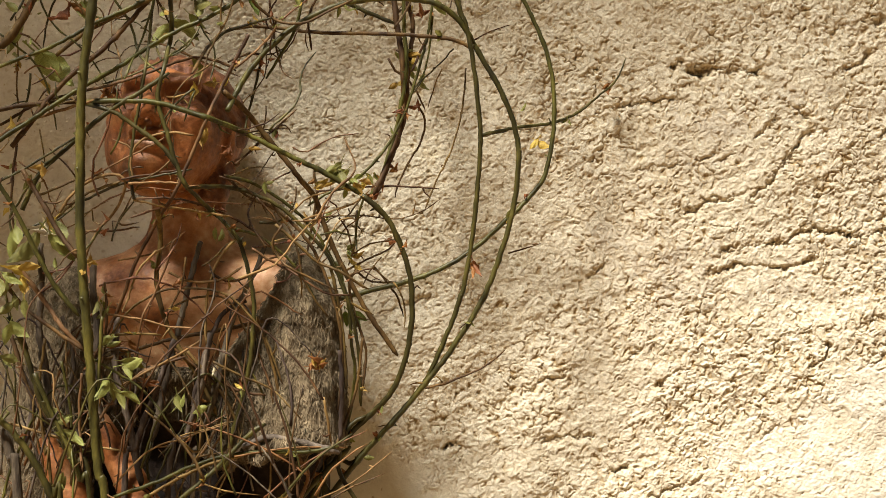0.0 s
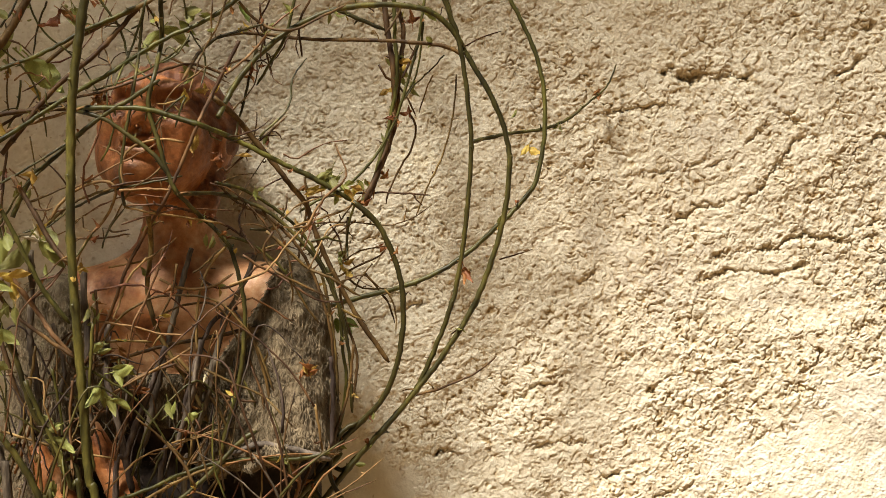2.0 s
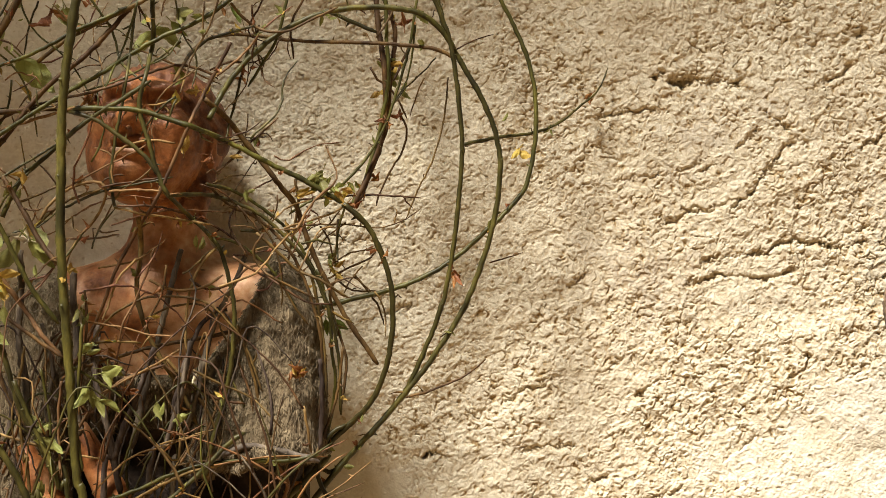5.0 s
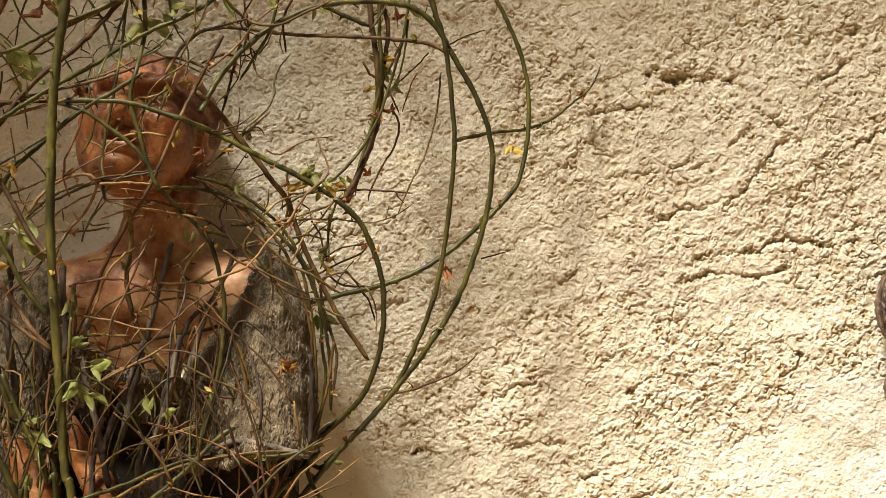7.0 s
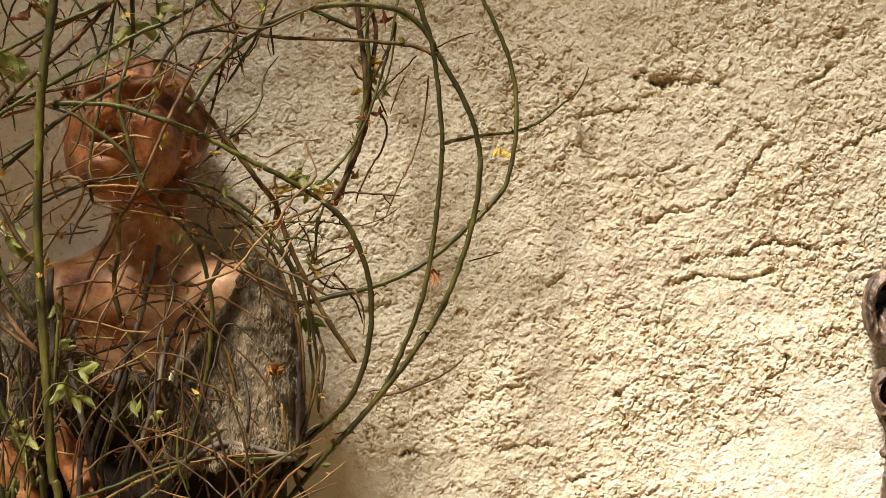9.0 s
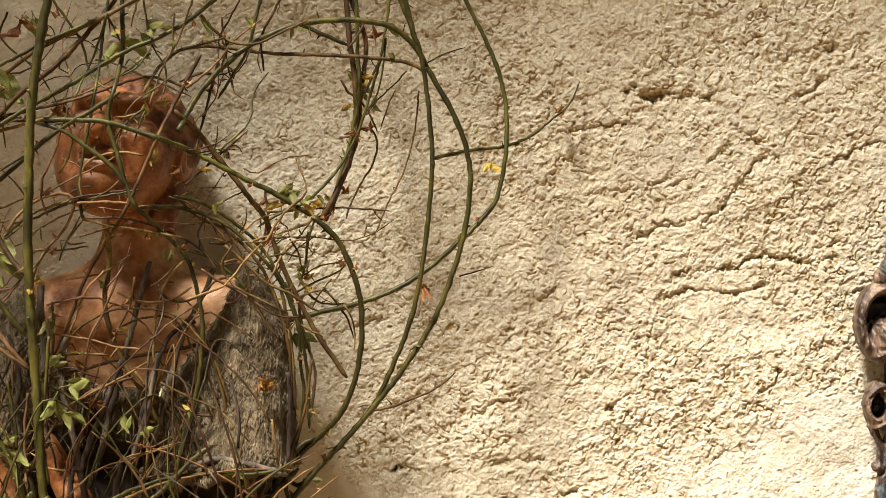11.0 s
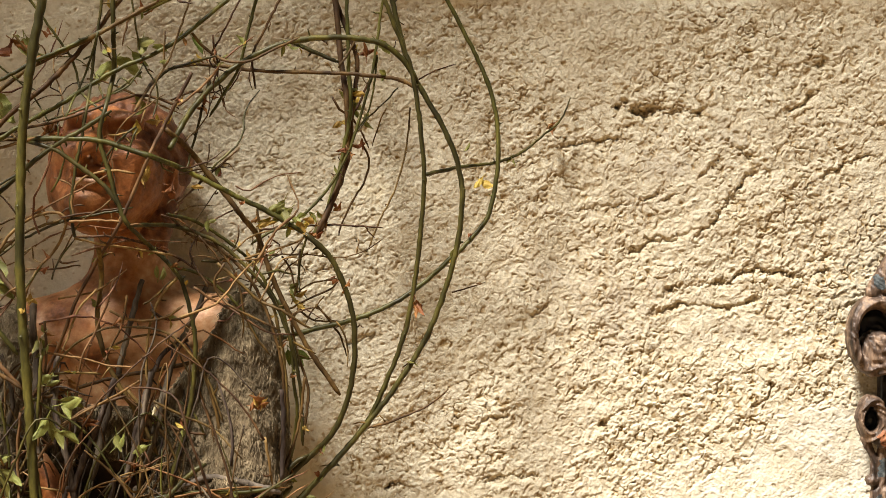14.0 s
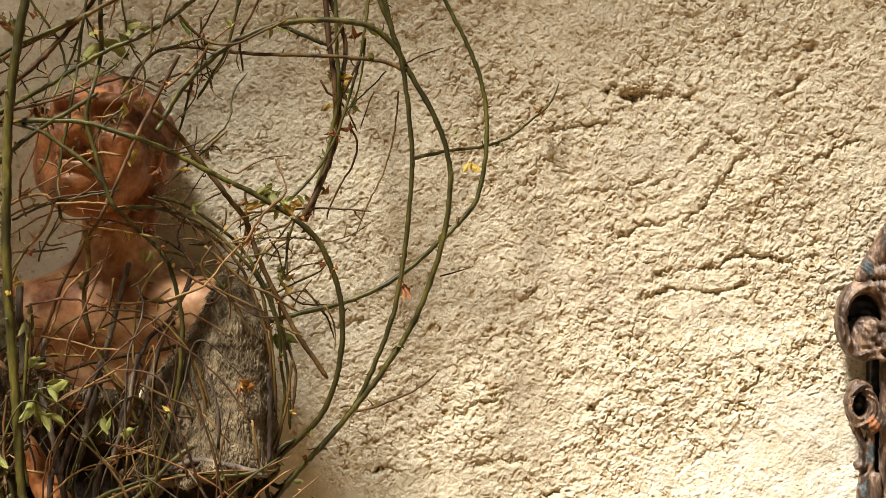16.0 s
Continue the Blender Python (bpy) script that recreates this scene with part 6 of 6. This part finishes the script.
spray(FRESH_LEAF, (-0.436, -0.2, 1.591), 0.0453, 2, 0.0086, 1)
spray(YELLOW_LEAF, (-0.437, -0.2, 1.572), 0.0245, 1, 0.0037, 1)
spray(FRESH_LEAF, (-0.425, -0.22, 1.405), 0.0399, 3, 0.0157, 1)
spray(CREAM_LEAF, (-0.421, -0.22, 1.422), 0.0181, 2, 0.0073, 0)
spray(PALE_LEAF, (-0.463, -0.21, 1.627), 0.0207, 2, 0.0073, 0)
spray(CREAM_LEAF, (-0.465, -0.21, 1.638), 0.0122, 1, 0.0036, 0)
spray(RUST_LEAF, (-0.406, -0.19, 1.655), 0.0246, 2, 0.0062, 1)
spray(FRESH_LEAF, (-0.391, -0.19, 1.658), 0.0283, 2, 0.0074, 1)
spray(FRESH_LEAF, (-0.298, -0.18, 1.634), 0.0285, 2, 0.0049, 1)
spray(YELLOW_LEAF, (-0.297, -0.17, 1.641), 0.0137, 1, 0.0025, 1)
spray(FRESH_LEAF, (-0.266, -0.19, 1.659), 0.0209, 3, 0.0123, 0)
spray(PALE_LEAF, (-0.241, -0.19, 1.656), 0.0160, 2, 0.0086, 0)
spray(GREEN_LEAF, (-0.214, -0.17, 1.663), 0.0249, 1, 0.0037, 1)
spray(FRESH_LEAF, (-0.115, -0.16, 1.481), 0.0225, 4, 0.0163, 0)
spray(YELLOW_LEAF, (-0.09, -0.16, 1.474), 0.0163, 4, 0.0150, 0)
spray(YELLOW_LEAF, (-0.136, -0.16, 1.471), 0.0138, 3, 0.0100, 0)
spray(FRESH_LEAF, (-0.347, -0.24, 1.244), 0.0227, 4, 0.0132, 1)
spray(FRESH_LEAF, (-0.33, -0.24, 1.275), 0.0215, 3, 0.0108, 0)
spray(PALE_LEAF, (-0.262, -0.22, 1.23), 0.0206, 2, 0.0085, 0)
spray(PALE_LEAF, (-0.282, -0.22, 1.236), 0.0181, 2, 0.0073, 0)
spray(GREEN_LEAF, (-0.112, -0.08, 1.322), 0.0196, 4, 0.0117, 1)
spray(YELLOW_LEAF, (-0.1, -0.12, 1.387), 0.0153, 3, 0.0089, 0)
spray(RUST_LEAF, (-0.141, -0.18, 1.272), 0.0165, 3, 0.0100, 0)
spray(YELLOW_LEAF, (-0.137, -0.18, 1.276), 0.0120, 2, 0.0080, 0)
spray(YELLOW_LEAF, (-0.208, -0.19, 1.509), 0.0123, 1, 0.0025, 0)
spray(YELLOW_LEAF, (-0.257, -0.22, 1.519), 0.0150, 3, 0.0049, 0)
spray(PALE_LEAF, (-0.244, -0.19, 1.413), 0.0130, 3, 0.0062, 0)
spray(YELLOW_LEAF, (0.108, -0.08, 1.516), 0.0196, 2, 0.0033, 1)
spray(RUST_LEAF, (0.198, -0.02, 1.589), 0.0162, 2, 0.0040, 1)
spray(RUST_LEAF, (0.034, -0.15, 1.379), 0.0163, 2, 0.0050, 1)
spray(PALE_LEAF, (0.092, -0.09, 1.562), 0.0085, 2, 0.0060, 0)
spray(RUST_LEAF, (-0.044, -0.11, 1.551), 0.0154, 2, 0.0051, 1)
spray(RUST_LEAF, (-0.028, -0.11, 1.561), 0.0141, 2, 0.0051, 0)
spray(RUST_LEAF, (-0.06, -0.12, 1.49), 0.0141, 2, 0.0064, 0)
spray(YELLOW_LEAF, (-0.041, -0.11, 1.619), 0.0154, 3, 0.0116, 0)
spray(PALE_LEAF, (-0.035, -0.11, 1.601), 0.0128, 2, 0.0077, 0)
spray(RUST_LEAF, (-0.138, -0.14, 1.439), 0.0164, 3, 0.0101, 0)
spray(RUST_LEAF, (-0.084, -0.13, 1.459), 0.0140, 3, 0.0089, 0)
spray(RUST_LEAF, (-0.025, -0.11, 1.67), 0.0167, 2, 0.0064, 0)
spray(PALE_LEAF, (-0.012, -0.11, 1.672), 0.0193, 1, 0.0039, 1)
spray(FRESH_LEAF, (-0.463, -0.24, 1.359), 0.0210, 3, 0.0108, 1)
spray(PALE_LEAF, (-0.451, -0.24, 1.329), 0.0220, 2, 0.0132, 1)
spray(YELLOW_LEAF, (-0.447, -0.24, 1.377), 0.0203, 2, 0.0084, 0)
spray(YELLOW_LEAF, (-0.444, -0.24, 1.358), 0.0190, 2, 0.0060, 0)
spray(PALE_LEAF, (-0.438, -0.22, 1.467), 0.0157, 3, 0.0097, 0)
spray(YELLOW_LEAF, (-0.431, -0.22, 1.482), 0.0145, 2, 0.0060, 0)
spray(YELLOW_LEAF, (-0.38, -0.22, 1.389), 0.0157, 3, 0.0085, 0)
spray(PALE_LEAF, (-0.365, -0.22, 1.34), 0.0157, 3, 0.0097, 0)
spray(PALE_LEAF, (-0.357, -0.23, 1.304), 0.0144, 3, 0.0096, 0)
spray(PALE_LEAF, (-0.405, -0.23, 1.22), 0.0156, 4, 0.0144, 0)
spray(PALE_LEAF, (-0.393, -0.23, 1.202), 0.0156, 3, 0.0120, 0)
spray(PALE_LEAF, (-0.405, -0.23, 1.148), 0.0156, 3, 0.0096, 0)
spray(RUST_LEAF, (-0.362, -0.19, 1.57), 0.0160, 4, 0.0111, 1)
spray(YELLOW_LEAF, (-0.247, -0.18, 1.583), 0.0136, 3, 0.0099, 0)
spray(YELLOW_LEAF, (-0.275, -0.18, 1.568), 0.0136, 2, 0.0062, 0)
spray(PALE_LEAF, (-0.267, -0.19, 1.597), 0.0123, 2, 0.0062, 0)
spray(RUST_LEAF, (-0.198, -0.17, 1.606), 0.0124, 2, 0.0087, 0)
spray(RUST_LEAF, (-0.239, -0.17, 1.511), 0.0137, 2, 0.0050, 0)
spray(RUST_LEAF, (-0.059, -0.12, 1.411), 0.0115, 2, 0.0038, 0)
spray(PALE_LEAF, (-0.463, -0.23, 1.28), 0.0180, 2, 0.0096, 0)
spray(YELLOW_LEAF, (-0.42, -0.22, 1.431), 0.0181, 2, 0.0073, 0)
spray(PALE_LEAF, (-0.179, -0.15, 1.181), 0.0126, 3, 0.0151, 0)
spray(RUST_LEAF, (-0.327, -0.2, 1.248), 0.0159, 3, 0.0147, 0)
spray(RUST_LEAF, (-0.349, -0.18, 1.289), 0.0186, 4, 0.0247, 0)
spray(YELLOW_LEAF, (-0.178, -0.16, 1.122), 0.0150, 2, 0.0088, 0)
spray(PALE_LEAF, (-0.046, -0.11, 1.622), 0.0128, 3, 0.0103, 0)
spray(YELLOW_LEAF, (-0.05, -0.11, 1.593), 0.0116, 3, 0.0103, 0)
spray(PALE_LEAF, (-0.023, -0.11, 1.587), 0.0116, 2, 0.0077, 0)
spray(FRESH_LEAF, (-0.091, -0.15, 1.482), 0.0138, 3, 0.0126, 0)
spray(PALE_LEAF, (-0.108, -0.15, 1.47), 0.0151, 3, 0.0126, 0)
spray(PALE_LEAF, (-0.195, -0.17, 1.469), 0.0124, 2, 0.0087, 0)
spray(YELLOW_LEAF, (-0.156, -0.15, 1.426), 0.0126, 3, 0.0126, 0)
spray(PALE_LEAF, (-0.11, -0.12, 1.399), 0.0128, 3, 0.0102, 0)
spray(YELLOW_LEAF, (-0.462, -0.22, 1.528), 0.0157, 2, 0.0085, 0)
spray(PALE_LEAF, (-0.448, -0.24, 1.413), 0.0239, 2, 0.0096, 1)
spray(PALE_LEAF, (-0.472, -0.21, 1.656), 0.0243, 2, 0.0073, 1)
spray(FRESH_LEAF, (-0.454, -0.24, 1.341), 0.0200, 1, 0.0072, 1)
spray(PALE_LEAF, (-0.459, -0.24, 1.311), 0.0239, 2, 0.0084, 1)

spray(RUST_LEAF, (-0.3615, -0.2, 1.574), 0.0110, 7, 0.0120, 0)
spray(CREAM_LEAF, (-0.362, -0.22, 1.340), 0.0120, 3, 0.0080, 0)
spray(CREAM_LEAF, (-0.245, -0.2, 1.270), 0.0105, 2, 0.0060, 1)


def buds():
    """Small tufts of young and withered leaves at nodes of the canes."""
    rng = random.Random(99)
    for points, r0, r1, material, stem in CANES:
        if material in (GREY_WOOD, PALE_WOOD):
            continue
        line = spline(points, 0.012)
        for p in line[1:-1]:
            if rng.random() > (0.10 if p.x < -0.12 else 0.05):
                continue
            for _ in range(rng.randint(1, 3)):
                one_leaf(rng.choice([PALE_LEAF, PALE_LEAF, YELLOW_LEAF, RUST_LEAF, RUST_LEAF]), p + Vector((rng.uniform(-1, 1), rng.uniform(-1, 0), rng.uniform(-1, 1))) * 0.003,
                         rng.uniform(0.006, 0.014), rng.uniform(0, 360), rng.uniform(-50, 50), rng.uniform(-60, 60), rng.randrange(6), stem)


buds()


def foliage():
    """Unseen leaf clumps, added above to shade the wall's left and top."""
    rng = np.random.RandomState(12)
    base = leaf_mesh(random.Random(3), 0.3, 0.2, 0.3)
    keep = np.array([7 * i + j for i in (0, 2, 5, 8) for j in (0, 3, 6)])
    bv = np.array([v.co[:] for v in base.vertices])[keep]
    bf = np.array([(3 * i + j, 3 * i + j + 1, 3 * i + j + 4, 3 * i + j + 3) for i in range(3) for j in range(2)])
    verts, faces = [], []
    for centre, radius, count in SHADE_CLUMPS:
        for _ in range(count):
            d = rng.normal(size=3)
            d *= rng.uniform(0.15, 1) ** 0.6 / np.linalg.norm(d)
            m = np.array(Euler(rng.uniform(0, 6.28, 3)).to_matrix())
            faces.append(bf + 12 * len(verts))
            verts.append(bv @ m.T * rng.uniform(0.03, 0.055) + np.array(centre) + d * np.array(radius) - np.array(shrub.location))
    me = smooth(mesh_of("foliage", np.concatenate(verts), np.concatenate(faces)))
    ob = part("foliage", me, GREEN_LEAF, shrub, "unseen green leaves added above to shade the wall")
    tagged(ob, kind="stuff")
    rng = random.Random(8)
    # unseen canes, added to carry the clumps
    for (x, y, z), radius, count in SHADE_CLUMPS:
        for k in range(5):
            end = (x + rng.uniform(-1, 1) * radius[0] * 0.7, y + rng.uniform(-1, 1) * radius[1] * 0.6, z + rng.uniform(-0.2, 0.8) * radius[2])
            me = cane_mesh([(-0.85 + 0.05 * k, -0.3, -0.01), (-0.95 + 0.04 * k, -0.35, 0.9), (-0.92 + 0.03 * k, -0.42, 2.0), end], 0.006, 0.003, rng, sides=6, gap=0.03)
            part("cane", me, BROWN_CANE, shrub)


# centre, radius, leaf count, set by where each clump's shadow lands
SHADE_CLUMPS = (((-1.03, -0.50, 2.52), (0.43, 0.22, 0.46), 2100), ((-0.57, -0.50, 2.93), (0.46, 0.20, 0.24), 1000), ((0.03, -0.50, 2.98), (0.62, 0.18, 0.24), 1100))
foliage()
